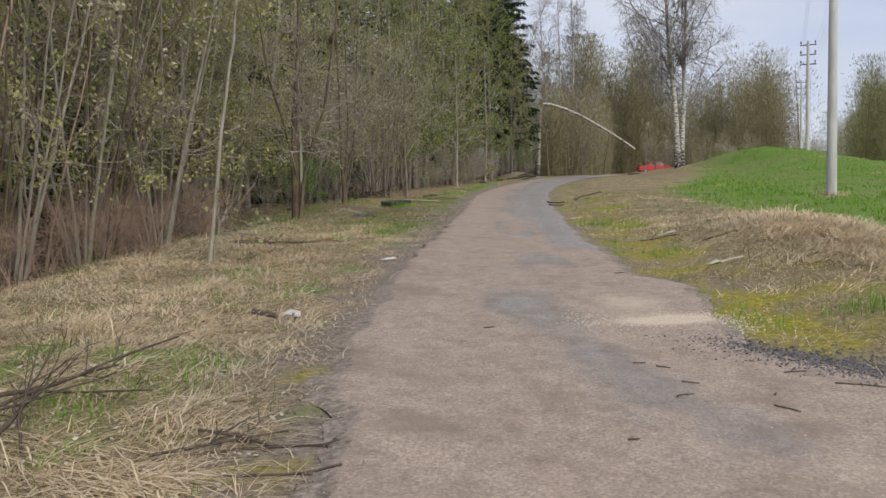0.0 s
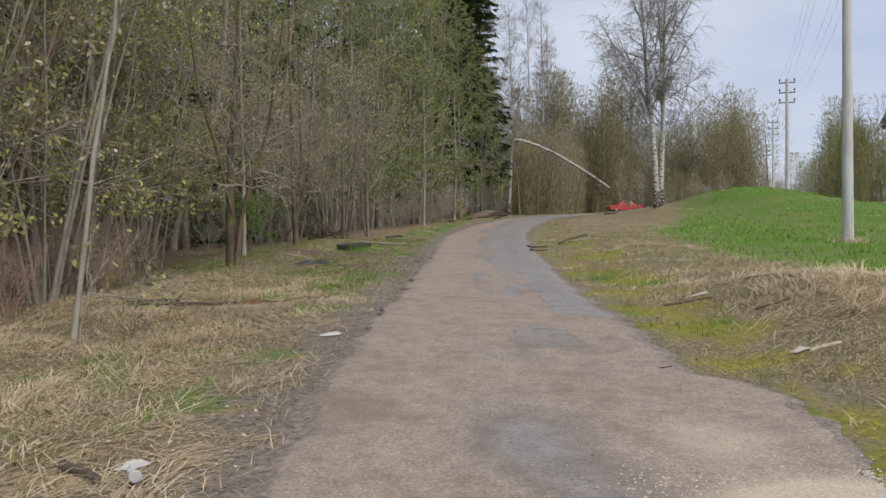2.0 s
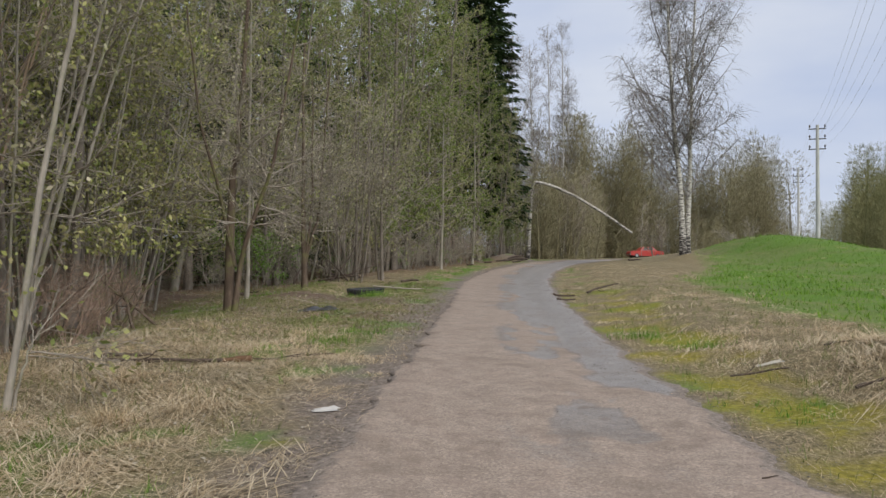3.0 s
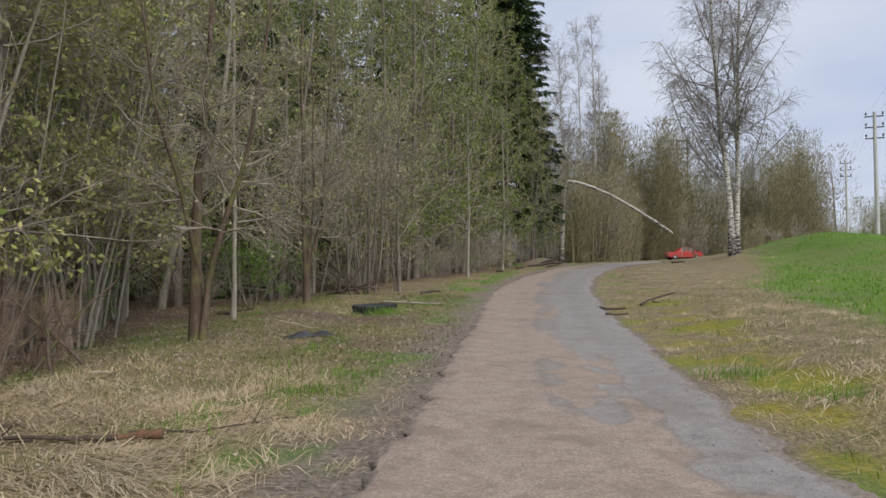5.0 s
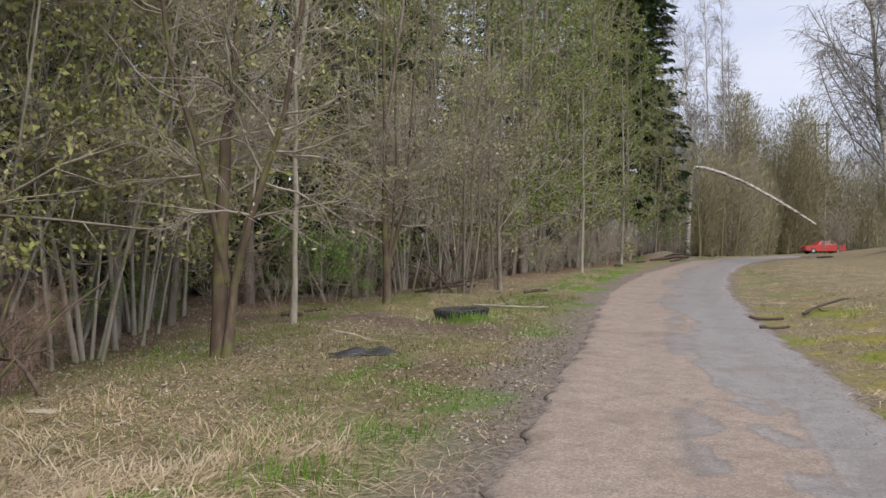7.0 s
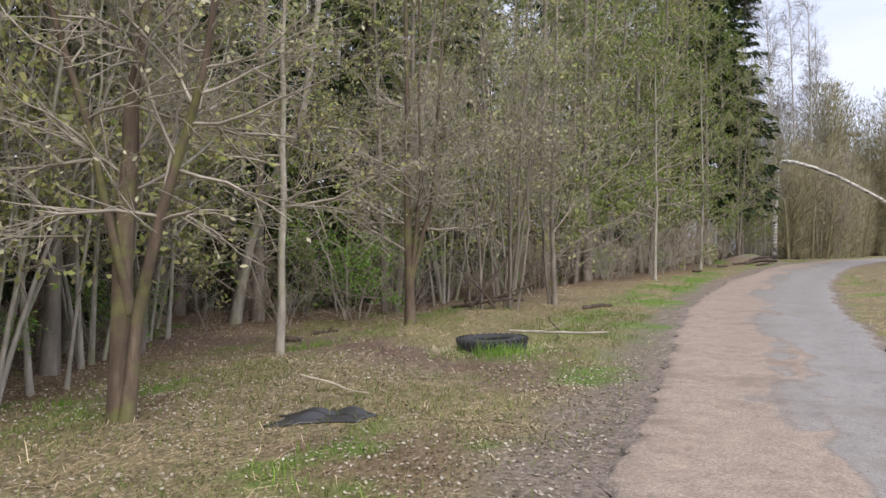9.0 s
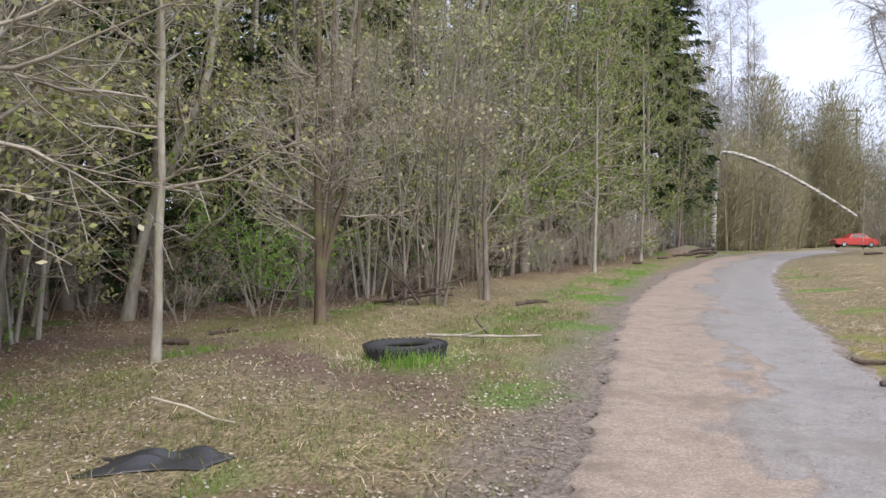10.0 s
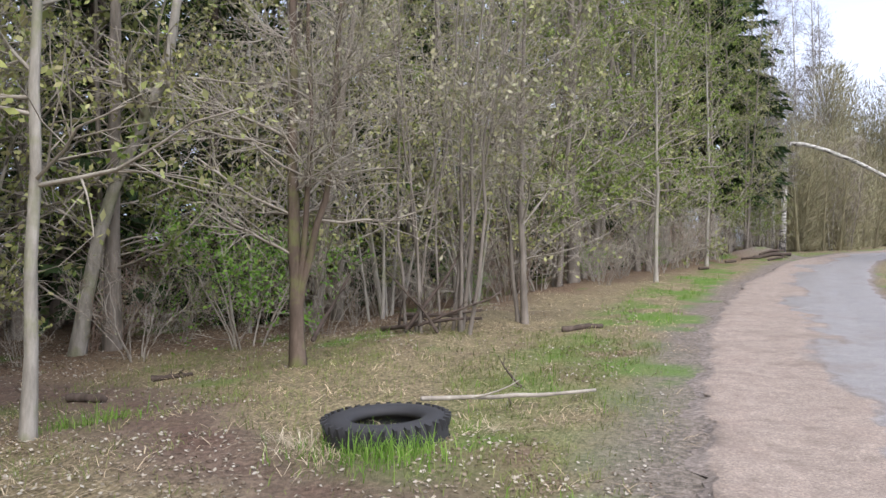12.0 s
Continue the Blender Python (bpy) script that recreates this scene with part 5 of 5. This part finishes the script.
stick(3.25, 25.0, 3.75, 25.35, 0.03, 0.02, DEAD, label="dark stick at the mossy edge of the lane", seed=42)
stick(4.0, 12.6, 4.6, 12.8, 0.016, 0.012, DEAD, label="dark broken branch among moss and straw", z0=0.03, seed=43, forks=2)
stick(4.7, 14.6, 5.1, 14.8, 0.015, 0.01, DEAD, label="dark broken branch among moss and straw", seed=44, forks=1)
stick(3.4, 14.1, 4.0, 14.0, 0.012, 0.008, DEAD, label="dark twig in the moss", seed=45, forks=1)
stick(3.55, 10.45, 3.85, 10.5, 0.02, 0.018, STRAWWOOD, label="pale chip of wood in the moss", seed=46)
stick(-2.3, 14.9, -1.1, 15.6, 0.014, 0.008, DEAD, "dead_branch", "thin dark branch lying in dry grass", seed=47, forks=2, group="dead branches")
stick(-3.9, 15.0, -3.3, 15.2, 0.03, 0.02, DEAD, "dead_branch", "dark branch lying in dry grass", seed=48, group="dead branches")
stick(-1.85, 7.95, -1.58, 7.72, 0.03, 0.024, DEAD, "wood_chunk", "short broken log piece among litter in the grass", 0.02, 0.02, seed=50, category="log", group="")
stick(-0.75, 31.9, -0.2, 32.1, 0.05, 0.035, DEAD, "wood_chunk", "dark log piece in the grass strip", seed=51, category="log", group="")
stick(-5.1, 28.3, -4.7, 28.5, 0.04, 0.02, DEAD, "dead_branch", "dark dead branch on leaf litter", seed=52, forks=3, group="dead branches")
stick(-5.1, 26.9, -4.7, 26.9, 0.05, 0.04, DEAD, "wood_chunk", "dark log piece on leaf litter", seed=53, category="log", group="")
for i, (x0, y0, x1, y1, a, b, r) in enumerate(((-3.4, 31.6, -2.1, 31.3, 0.02, 0.2, 0.04), (-2.9, 31.2, -2.2, 31.9, 0.05, 1.3, 0.03), (-3.2, 31.9, -1.9, 31.7, 0.15, 0.3, 0.03), (-2.4, 31.0, -3.3, 31.5, 0.02, 0.9, 0.025), (-3.0, 31.5, -2.0, 32.2, 0.25, 0.1, 0.035), (-2.7, 31.1, -1.6, 31.5, 0.1, 0.6, 0.02), (-4.0, 30.4, -3.7, 31.0, 0.1, 0.9, 0.035))):
    stick(x0, y0, x1, y1, r, r * 0.5, DEAD, "dead_branch", "dark dead branch in a tangled heap under the trees", a, b, "branches of the dead heap", 4, 60 + i, 0.08)
for i, (x0, y0, x1, y1, b) in enumerate(((-4.6, 18.3, -5.3, 19.6, 1.2), (-4.4, 18.7, -5.6, 19.2, 0.9), (-5.0, 17.9, -5.2, 19.4, 1.5), (-4.9, 18.4, -4.5, 19.9, 1.0), (-5.4, 18.0, -4.7, 19.0, 0.8), (-5.9, 17.2, -5.1, 18.0, 0.9))):
    stick(x0, y0, x1, y1, 0.026, 0.01, BARK_DARK, "dead_branch", "dead reddish-brown branch leaning in the brushwood", 0.0, b, "brushwood at the wood's edge", 6, 80 + i, 0.06)
for i, (x0, y0, x1, y1, r) in enumerate(((4.9, 55.6, 6.4, 56.1, 0.08), (5.2, 56.0, 6.2, 56.6, 0.06), (4.4, 55.4, 5.2, 55.5, 0.05), (5.4, 55.2, 6.0, 55.5, 0.05), (3.5, 52.6, 3.9, 52.8, 0.05), (2.2, 47.4, 2.5, 47.6, 0.05))):
    stick(x0, y0, x1, y1, r, r * 0.8, DEAD, "fallen_log", "dark felled log at the end of the lane", 0.02, 0.05, "felled logs by the lane", 1, 95 + i, 0.02, "log")
stick(12.6, 55.5, 13.4, 55.7, 0.06, 0.05, DEAD, "fallen_log", "dark log on the far grass", 0.02, 0.02, "felled logs by the lane", 0, 110, 0.02, "log")


def crumpled(name, label, category, x, y, sx, sy, h, mat, seed, rz=0.0, ridge=0.5):
    """A crumpled sheet: folds that rise from the ground and come down again at the rim."""
    r = np.random.default_rng(seed)
    n = 22
    u, v = np.meshgrid(np.linspace(-1, 1, n), np.linspace(-1, 1, n))
    rim = 1 - np.maximum(np.abs(u), np.abs(v)) ** 3
    f = np.zeros_like(u)
    for k in range(7):
        a, b, c = r.normal(size=2) * 2.4, r.uniform(0, 6), r.uniform(0.4, 1)
        f += c * np.abs(np.sin(a[0] * u + a[1] * v + b))
    f = (f / f.max()) ** 2.6
    X = (u + 0.16 * np.sin(3 * v + seed)) * sx / 2
    Y = (v + 0.2 * np.sin(2.6 * u + seed)) * sy / 2
    c, s = math.cos(radians(rz)), math.sin(radians(rz))
    WX, WY = x + c * X - s * Y, y + s * X + c * Y
    Z = H(WX, WY) + 0.012 + h * f * rim * (ridge + (1 - ridge) * np.exp(-(v * 2) ** 2))
    i = (np.arange(n - 1)[:, None] * n + np.arange(n - 1)[None]).ravel()
    z0 = float(H(x, y))
    me = fast_mesh(name, np.stack([WX - x, WY - y, Z - z0], -1).reshape(-1, 3), np.stack([i, i + 1, i + n + 1, i + n], -1), mat, True)
    ob = new(name, me)
    ob.matrix_basis = pose(x, y, z0)
    sol = ob.modifiers.new("thickness", "SOLIDIFY")
    sol.thickness = 0.004
    return tagged(ob, label, category)


BLACKFILM = paint("black_plastic", (0.03, 0.03, 0.034), 0.32)
CREAM = paint("pale_board", (0.46, 0.43, 0.36), 0.85)
crumpled("plastic_sheet", "crumpled black plastic sheet lying on dead leaves", "plastic sheet", -2.1, 21.5, 0.78, 0.42, 0.15, BLACKFILM, 7, 12, 0.3)
crumpled("paper_scrap", "torn dirty white paper trodden into the lane", "litter", -0.47, 8.05, 0.3, 0.14, 0.03, WHITE, 3, 40)
crumpled("foam_board", "pale strip of foam lying in the moss", "litter", 3.92, 14.3, 0.26, 0.1, 0.03, CREAM, 4, -10)
crumpled("plastic_scrap", "dirty white plastic scrap by the lane's edge", "litter", -0.81, 12.2, 0.22, 0.12, 0.04, WHITE, 6, 10)
crumpled("plastic_scrap", "grey-white plastic rag beside the broken log", "litter", -1.5, 8.02, 0.16, 0.12, 0.04, WHITE, 8, 60)
crumpled("plastic_scrap", "pale flattened scrap on the leaf litter", "litter", -3.9, 18.0, 0.28, 0.16, 0.03, CREAM, 9, 0)
crumpled("plastic_scrap", "small pale scrap in straw on the verge", "litter", 3.5, 10.55, 0.16, 0.08, 0.03, CREAM, 10, 20)
crumpled("plastic_scrap", "pale rag lying inside the old tyre", "litter", -1.42, 25.6, 0.3, 0.2, 0.1, CREAM, 11, 20)
can = thing("tin_can", "white crushed drink can beside the broken log", "can", place=pose(-1.42, 7.78, float(H(-1.42, 7.78)) + 0.035, 80, 0, 25))
bm = bmesh.new()
rod(bm, 0.033, 0.033, 0.11, Matrix.Identity(4), 14)
bmesh.ops.bevel(bm, geom=bm.edges[:], offset=0.004, segments=1, affect="EDGES")
part("shell", bm, WHITE, can)
bm = bmesh.new()
rod(bm, 0.026, 0.026, 0.004, pose(0, 0, 0.109), 14)
part("lid", bm, CHROME, can, "bare metal lid")


# ---- grass, moss and grit ----
STRAW = foliage("dry_straw", [(0.36, 0.28, 0.18), (0.56, 0.455, 0.305), (0.72, 0.61, 0.44), (0.44, 0.32, 0.21)], 0.8, 0.25)
STRAW_PALE = foliage("bleached_straw", [(0.42, 0.34, 0.23), (0.6, 0.51, 0.37), (0.74, 0.65, 0.5), (0.5, 0.4, 0.27)], 0.8, 0.25)
GRASS = foliage("green_grass", [(0.11, 0.22, 0.03), (0.17, 0.31, 0.05), (0.26, 0.38, 0.09)], 0.6, 0.35)
GRASS_FIELD = foliage("field_grass", [(0.11, 0.23, 0.025), (0.155, 0.29, 0.035), (0.22, 0.34, 0.06)], 0.7, 0.3)
OLIVE_GRASS = foliage("olive_grass", [(0.15, 0.19, 0.06), (0.2, 0.24, 0.08), (0.28, 0.28, 0.13)], 0.7, 0.3)
DEADLEAF = foliage("dead_leaves", [(0.16, 0.12, 0.09), (0.25, 0.205, 0.155), (0.4, 0.36, 0.295), (0.5, 0.465, 0.405)], 0.85, 0.1)
GRIT_EDGE = grit_material("edge_grit", (0.06, 0.052, 0.046), (0.28, 0.25, 0.22))
GRIT, gn, gl, gb = material("loose_grit", 0.9, 0.25)
gg = gn.new("ShaderNodeNewGeometry")
gl.new(ramp(gn, gl, gg.outputs["Random Per Island"], (0, (0.1, 0.09, 0.08)), (0.5, (0.25, 0.215, 0.185)), (1, (0.42, 0.37, 0.32))), gb.inputs["Base Color"])


def blades(name, label, x, y, length, width, upright, mat, seed, curl=0.6, category="grass", stray=0.95):
    """Bent grass blades at the given places, as one sheet of growth."""
    r = np.random.default_rng(seed)
    n = len(x)
    z = H(x, y)
    a = 2.2 * waves(x * 0.45 + 4, y * 0.45) + r.normal(scale=stray + 0.8 * upright, size=n) + 1.2 + np.pi * (r.random(n) < 0.2)
    u = np.clip(np.abs(r.normal(0, 0.1, n)) + r.normal(upright, 0.08, n), 0.0, 1)
    ln = r.uniform(*length, n)
    w = r.uniform(*width, n)
    out = np.stack([np.cos(a), np.sin(a), np.zeros(n)], -1)
    side = np.stack([-np.sin(a), np.cos(a), np.zeros(n)], -1) * w[:, None] / 2
    base = np.stack([x, y, z - 0.01], -1)
    mid = base + out * (ln * (1 - u) * 0.45)[:, None]
    mid[:, 2] += ln * (0.06 + 0.45 * u) * r.uniform(0.4, 1.4, n)
    tip = mid + out * (ln * (0.5 - 0.3 * u))[:, None] + r.normal(scale=0.02, size=(n, 3))
    tip[:, 2] = np.maximum(mid[:, 2] + ln * (0.5 * u - curl * (1 - u) * 0.35), H(tip[:, 0], tip[:, 1]) + 0.012)
    v = np.stack([base - side, base + side, mid + side * 0.8, mid - side * 0.8, tip + side * 0.15, tip - side * 0.15], 1).reshape(-1, 3)
    i = np.arange(n)[:, None] * 6
    q = np.concatenate([i + np.array([[0, 1, 2, 3]]), i + np.array([[3, 2, 4, 5]])], 1).reshape(-1, 4)
    return tagged(new(name, fast_mesh(name, v, q, mat)), label, category, kind="stuff")


def scatter(n, x0, x1, y0, y1, seed, keep, near=True, clump=0.0, per=1):
    """Places in a stretch of the plan, thinned by keep(x, y); nearer the start of each stretch they lie denser."""
    r = np.random.default_rng(seed)
    m = n // per
    y = y0 + (y1 - y0) * (r.random(m) ** (1.35 if near else 1.0))
    x = r.uniform(x0, x1, m)
    k = r.random(m) < keep(x, y)
    x, y = np.repeat(x[k], per), np.repeat(y[k], per)
    return x + r.normal(scale=clump, size=len(x)), y + r.normal(scale=clump, size=len(y))


def off_road(x, y):
    return (x < road_l(y) - 0.1) | (x > road_r(y) + 0.12)


def straw_keep(x, y):
    g, m, l, s = cover(x, y)
    return off_road(x, y) * (1 - 0.9 * m) * (1 - 0.75 * s) * (1 - 0.8 * l) * (1 - 0.75 * g) * (0.45 + 0.55 * ss(waves(x * 1.7, y * 1.7), -0.5, 0.5)) * (x < np.interp(y, FIELD_Y, FIELD_X) + 0.8) * (1 - 0.6 * (x < 0.5) * ss(y, 17.5, 20)) * (1 - 0.45 * (x > 1) * (1 - patch(x, y, 5.6, 12, 1.4, 3.5)))


def green_keep(x, y):
    g, m, l, s = cover(x, y)
    return off_road(x, y) * np.clip(g, 0, 1) ** 1.3 * (1 - s)


def olive_keep(x, y):
    g, m, l, s = cover(x, y)
    return off_road(x, y) * (1 - s) * (1 - 0.8 * m) * (1 - 0.7 * l) * (0.25 + 0.75 * ss(waves(x * 0.9 + 5, y * 0.9), -0.4, 0.7)) * (x < np.interp(y, FIELD_Y, FIELD_X) + 0.5)


x, y = scatter(190000, -7, 8.6, 2, 18, 1, straw_keep, True, 0.06, 9)
blades("dry_grass", "matted pale straw of last year's grass", x, y, (0.12, 0.42), (0.003, 0.0065), 0.04, STRAW, 2)
x, y = scatter(11000, -4.6, -1.1, 2.4, 10, 13, straw_keep, True, 0.1, 50)
blades("dry_grass", "bleached straw lying in tangled swathes", x, y, (0.22, 0.6), (0.005, 0.011), 0.0, STRAW_PALE, 14, 0.9, stray=0.6)
x, y = scatter(15000, -5.2, -0.8, 9, 17.5, 15, straw_keep, False, 0.13, 40)
blades("dry_grass", "bleached straw lying in tangled swathes", x, y, (0.22, 0.6), (0.005, 0.011), 0.0, STRAW_PALE, 16, 0.9, stray=0.6)
x, y = scatter(9000, 3.0, 7.0, 8, 34, 17, straw_keep, True, 0.14, 40)
blades("dry_grass", "bleached straw lying in tangled swathes", x, y, (0.22, 0.6), (0.005, 0.011), 0.0, STRAW_PALE, 18, 0.9, stray=0.6)
x, y = scatter(120000, -7, 11, 15, 46, 3, straw_keep, True, 0.06, 6)
blades("dry_grass", "matted pale straw of last year's grass", x, y, (0.15, 0.42), (0.004, 0.0085), 0.02, STRAW, 4)
x, y = scatter(20000, 4.0, 7.4, 8.4, 17, 5, lambda x, y: np.clip(patch(x, y, 5.6, 12.8, 1.2, 2.2) + patch(x, y, 5.2, 9.8, 0.8, 1.2), 0, 1) ** 0.7, False, 0.14, 22)
blades("dry_grass", "hummock of long fallen straw", x, y, (0.25, 0.6), (0.004, 0.008), 0.03, STRAW, 6)
x, y = scatter(7000, 4.0, 7.2, 8.4, 16.5, 31, lambda x, y: np.clip(patch(x, y, 5.6, 12.8, 1.2, 2.0) + patch(x, y, 5.3, 9.8, 0.8, 1.2), 0, 1), False, 0.12, 50)
blades("dry_grass", "swathes of bleached straw over the hummock", x, y, (0.3, 0.75), (0.006, 0.013), 0.16, STRAW_PALE, 32, 0.8, stray=0.4)
x, y = scatter(64000, -7, 9, 2, 30, 7, olive_keep, True, 0.05, 6)
blades("short_grass", "short olive-green grass coming through the straw", x, y, (0.06, 0.2), (0.004, 0.008), 0.55, OLIVE_GRASS, 8)
x, y = scatter(62000, -6, 0.6, 17, 32, 25, lambda x, y: off_road(x, y) * (1 - 0.9 * trodden(x, y)) * (0.15 + 0.85 * ss(waves(x * 1.3 + 2, y * 1.3), -0.2, 0.6)), False, 0.05, 5)
blades("short_grass", "thin pale-green grass among fallen leaves", x, y, (0.05, 0.15), (0.004, 0.008), 0.5, OLIVE_GRASS, 26)
x, y = scatter(60000, -6, 4, 3, 46, 9, green_keep, True, 0.035, 6)
blades("green_grass", "fresh green grass in tufts on the verge", x, y, (0.06, 0.18), (0.005, 0.01), 0.65, GRASS, 10)
x, y = scatter(46000, 6.5, 30, 12, 62, 11, green_keep, True, 0.05, 3)
blades("green_grass", "bright fresh grass of the field", x, y, (0.1, 0.22), (0.012, 0.025), 0.55, GRASS_FIELD, 12)
x, y = scatter(9000, 6.6, 24, 16, 60, 19, lambda x, y: green_keep(x, y) * ss(waves(x * 0.6 + 1, y * 0.4), 0.1, 0.8), True, 0.16, 30)
blades("dry_grass", "old straw left among the field's fresh grass", x, y, (0.15, 0.35), (0.008, 0.016), 0.2, STRAW, 20)
x = 11.9 + np.random.default_rng(21).normal(scale=0.22, size=420)
y = 25.1 + np.random.default_rng(22).normal(scale=0.22, size=420)
blades("dry_grass", "pale dry grass standing round the pole's foot", x, y, (0.2, 0.45), (0.008, 0.014), 0.4, STRAW, 23)
for k, (tx, ty, n) in enumerate(((-2.0, 25.35, 170), (-1.75, 25.1, 90), (-0.9, 26.0, 70), (-1.5, 25.62, 60))):
    r = np.random.default_rng(400 + k)
    blades("straw_tussock", "clump of dead straw against the old tyre", tx + r.normal(scale=0.12, size=n), ty + r.normal(scale=0.1, size=n), (0.15, 0.42), (0.004, 0.009), 0.12, STRAW_PALE, 410 + k)
r = np.random.default_rng(300)
for k in range(46):
    tx, ty = (r.uniform(-5.2, -1.2), 3.2 + 15 * r.random() ** 1.3) if k % 4 else (r.uniform(4.2, 6.4), r.uniform(8, 26))
    n = int(r.integers(70, 150))
    ln = r.uniform(0.3, 0.55)
    blades("straw_tussock", "tussock of bent pale straw", tx + r.normal(scale=0.1, size=n), ty + r.normal(scale=0.1, size=n), (0.5 * ln, ln), (0.003, 0.006), 0.3, STRAW, 320 + k)
for k, (tx, ty, n, ln) in enumerate(((-1.25, 25.1, 420, 0.3), (-1.75, 25.2, 120, 0.22), (3.83, 7.28, 260, 0.3), (-1.2, 16.6, 260, 0.26), (-0.9, 17.6, 200, 0.24), (-2.4, 5.1, 160, 0.22), (-1.9, 5.5, 120, 0.2), (3.3, 17.6, 220, 0.3), (3.8, 16.2, 160, 0.26), (-5.0, 22.0, 120, 0.25), (-4.1, 26.0, 150, 0.25))):
    r = np.random.default_rng(200 + k)
    blades("grass_tuft", "bright green tuft of fresh grass", tx + r.normal(scale=0.2, size=n), ty + r.normal(scale=0.16, size=n), (0.3 * ln, 0.8 * ln), (0.005, 0.01), 0.66, GRASS, 220 + k)


def chips(name, label, x, y, size, mat, seed, flat=0.4, z=None, category="gravel"):
    """Small angular bits: stones, crumbs of soil, curled leaves."""
    r = np.random.default_rng(seed)
    n = len(x)
    c = np.array([[1, 0, 0], [-0.5, 0.87, 0], [-0.5, -0.87, 0], [0, 0, 1.0]])
    v = c[None] * r.uniform(0.6, 1.3, (n, 4, 1)) * r.uniform(*size, n)[:, None, None]
    v[..., 2] *= flat
    a = r.uniform(0, 6.28, n)
    ca, sa = np.cos(a)[:, None], np.sin(a)[:, None]
    v = np.stack([v[..., 0] * ca - v[..., 1] * sa, v[..., 0] * sa + v[..., 1] * ca, v[..., 2]], -1)
    zz = H(x, y) if z is None else z
    v += np.stack([x, y, zz], -1)[:, None]
    i = np.arange(n)[:, None] * 4
    t = np.concatenate([i + np.array([[0, 1, 3]]), i + np.array([[1, 2, 3]]), i + np.array([[2, 0, 3]])], 1).reshape(-1, 3)
    return tagged(new(name, fast_mesh(name, v.reshape(-1, 3), t, mat)), label, category, kind="stuff")


def dead_leaves(x, y, size, seed):
    r = np.random.default_rng(seed)
    n = len(x)
    d = unit(r.normal(size=(n, 3)) * np.array([1, 1, 0.35]))
    e = unit(np.cross(d, r.normal(size=(n, 3)) * 0.5 + np.array([0, 0, 1])))
    o = np.stack([x, y, H(x, y) + 0.012], -1)
    ln = r.uniform(*size, n)[:, None]
    v = np.stack([o - d * ln * 0.5, o + e * ln * 0.32, o + d * ln * 0.5, o - e * ln * 0.32], 1)
    v[..., 2] = np.maximum(v[..., 2], H(v[..., 0], v[..., 1]) + 0.004)
    return tagged(new("leaf_litter", fast_mesh("leaf_litter", v.reshape(-1, 3), np.arange(4 * n).reshape(-1, 4), DEADLEAF)), "fallen brown leaves on the ground by the wood", "dead leaves", kind="stuff")


def litter_keep(x, y):
    g, m, l, s = cover(x, y)
    return off_road(x, y) * np.clip(l + 0.04, 0, 1) * (1 - 0.6 * s)


x, y = scatter(70000, -9, 1, 9, 36, 21, litter_keep, False)
dead_leaves(x, y, (0.022, 0.046), 22)
x, y = scatter(15000, -5.5, 0.4, 17.5, 25.5, 27, lambda x, y: off_road(x, y) * (0.3 + 0.7 * ss(waves(x * 1.1, y * 1.1 + 3), -0.5, 0.4)), False)
dead_leaves(x, y, (0.02, 0.042), 28)
x, y = scatter(9000, -5.0, -0.9, 3, 17.5, 29, lambda x, y: off_road(x, y) * 0.6, True)
dead_leaves(x, y, (0.02, 0.045), 30)
r = np.random.default_rng(31)
y = 2.5 + 20 * r.random(9000) ** 1.5
x = road_l(y) + (road_r(y) - road_l(y)) * r.random(9000)
chips("road_grit", "fine grit lying on the lane", x, y, (0.003, 0.009), GRIT, 32, 0.7, road_face(x, y))
y = 2.5 + 30 * r.random(9000) ** 1.4
x = np.where(r.random(9000) < 0.6, road_l(y) + r.normal(scale=0.22, size=9000) - 0.15, road_r(y) + r.normal(scale=0.3, size=9000))
chips("edge_gravel", "dark crumbs and gravel along the lane's edges", x, y, (0.004, 0.013), GRIT_EDGE, 33, 0.7, np.maximum(H(x, y), np.where(off_road(x, y), -9, road_face(x, y))))
y, x = 7.35 + r.normal(scale=0.3, size=3500), 2.05 + r.normal(scale=0.4, size=3500)
chips("pale_gravel", "pale gravel spilled on the lane", x, y, (0.005, 0.014), GRIT_PALE, 34, 0.7, np.maximum(H(x, y) + 0.004, np.where(off_road(x, y), -9, road_face(x, y))))
x = 2.8 + r.normal(scale=0.36, size=4800)
y = 8.05 - 0.83 * x + r.normal(scale=0.26, size=4800)
chips("charred_crumbs", "dark charred crumbs and stones beside the moss", x, y, (0.006, 0.024), GRIT_DARK, 35, 0.7, np.maximum(H(x, y), np.where(off_road(x, y), -9, road_face(x, y))))
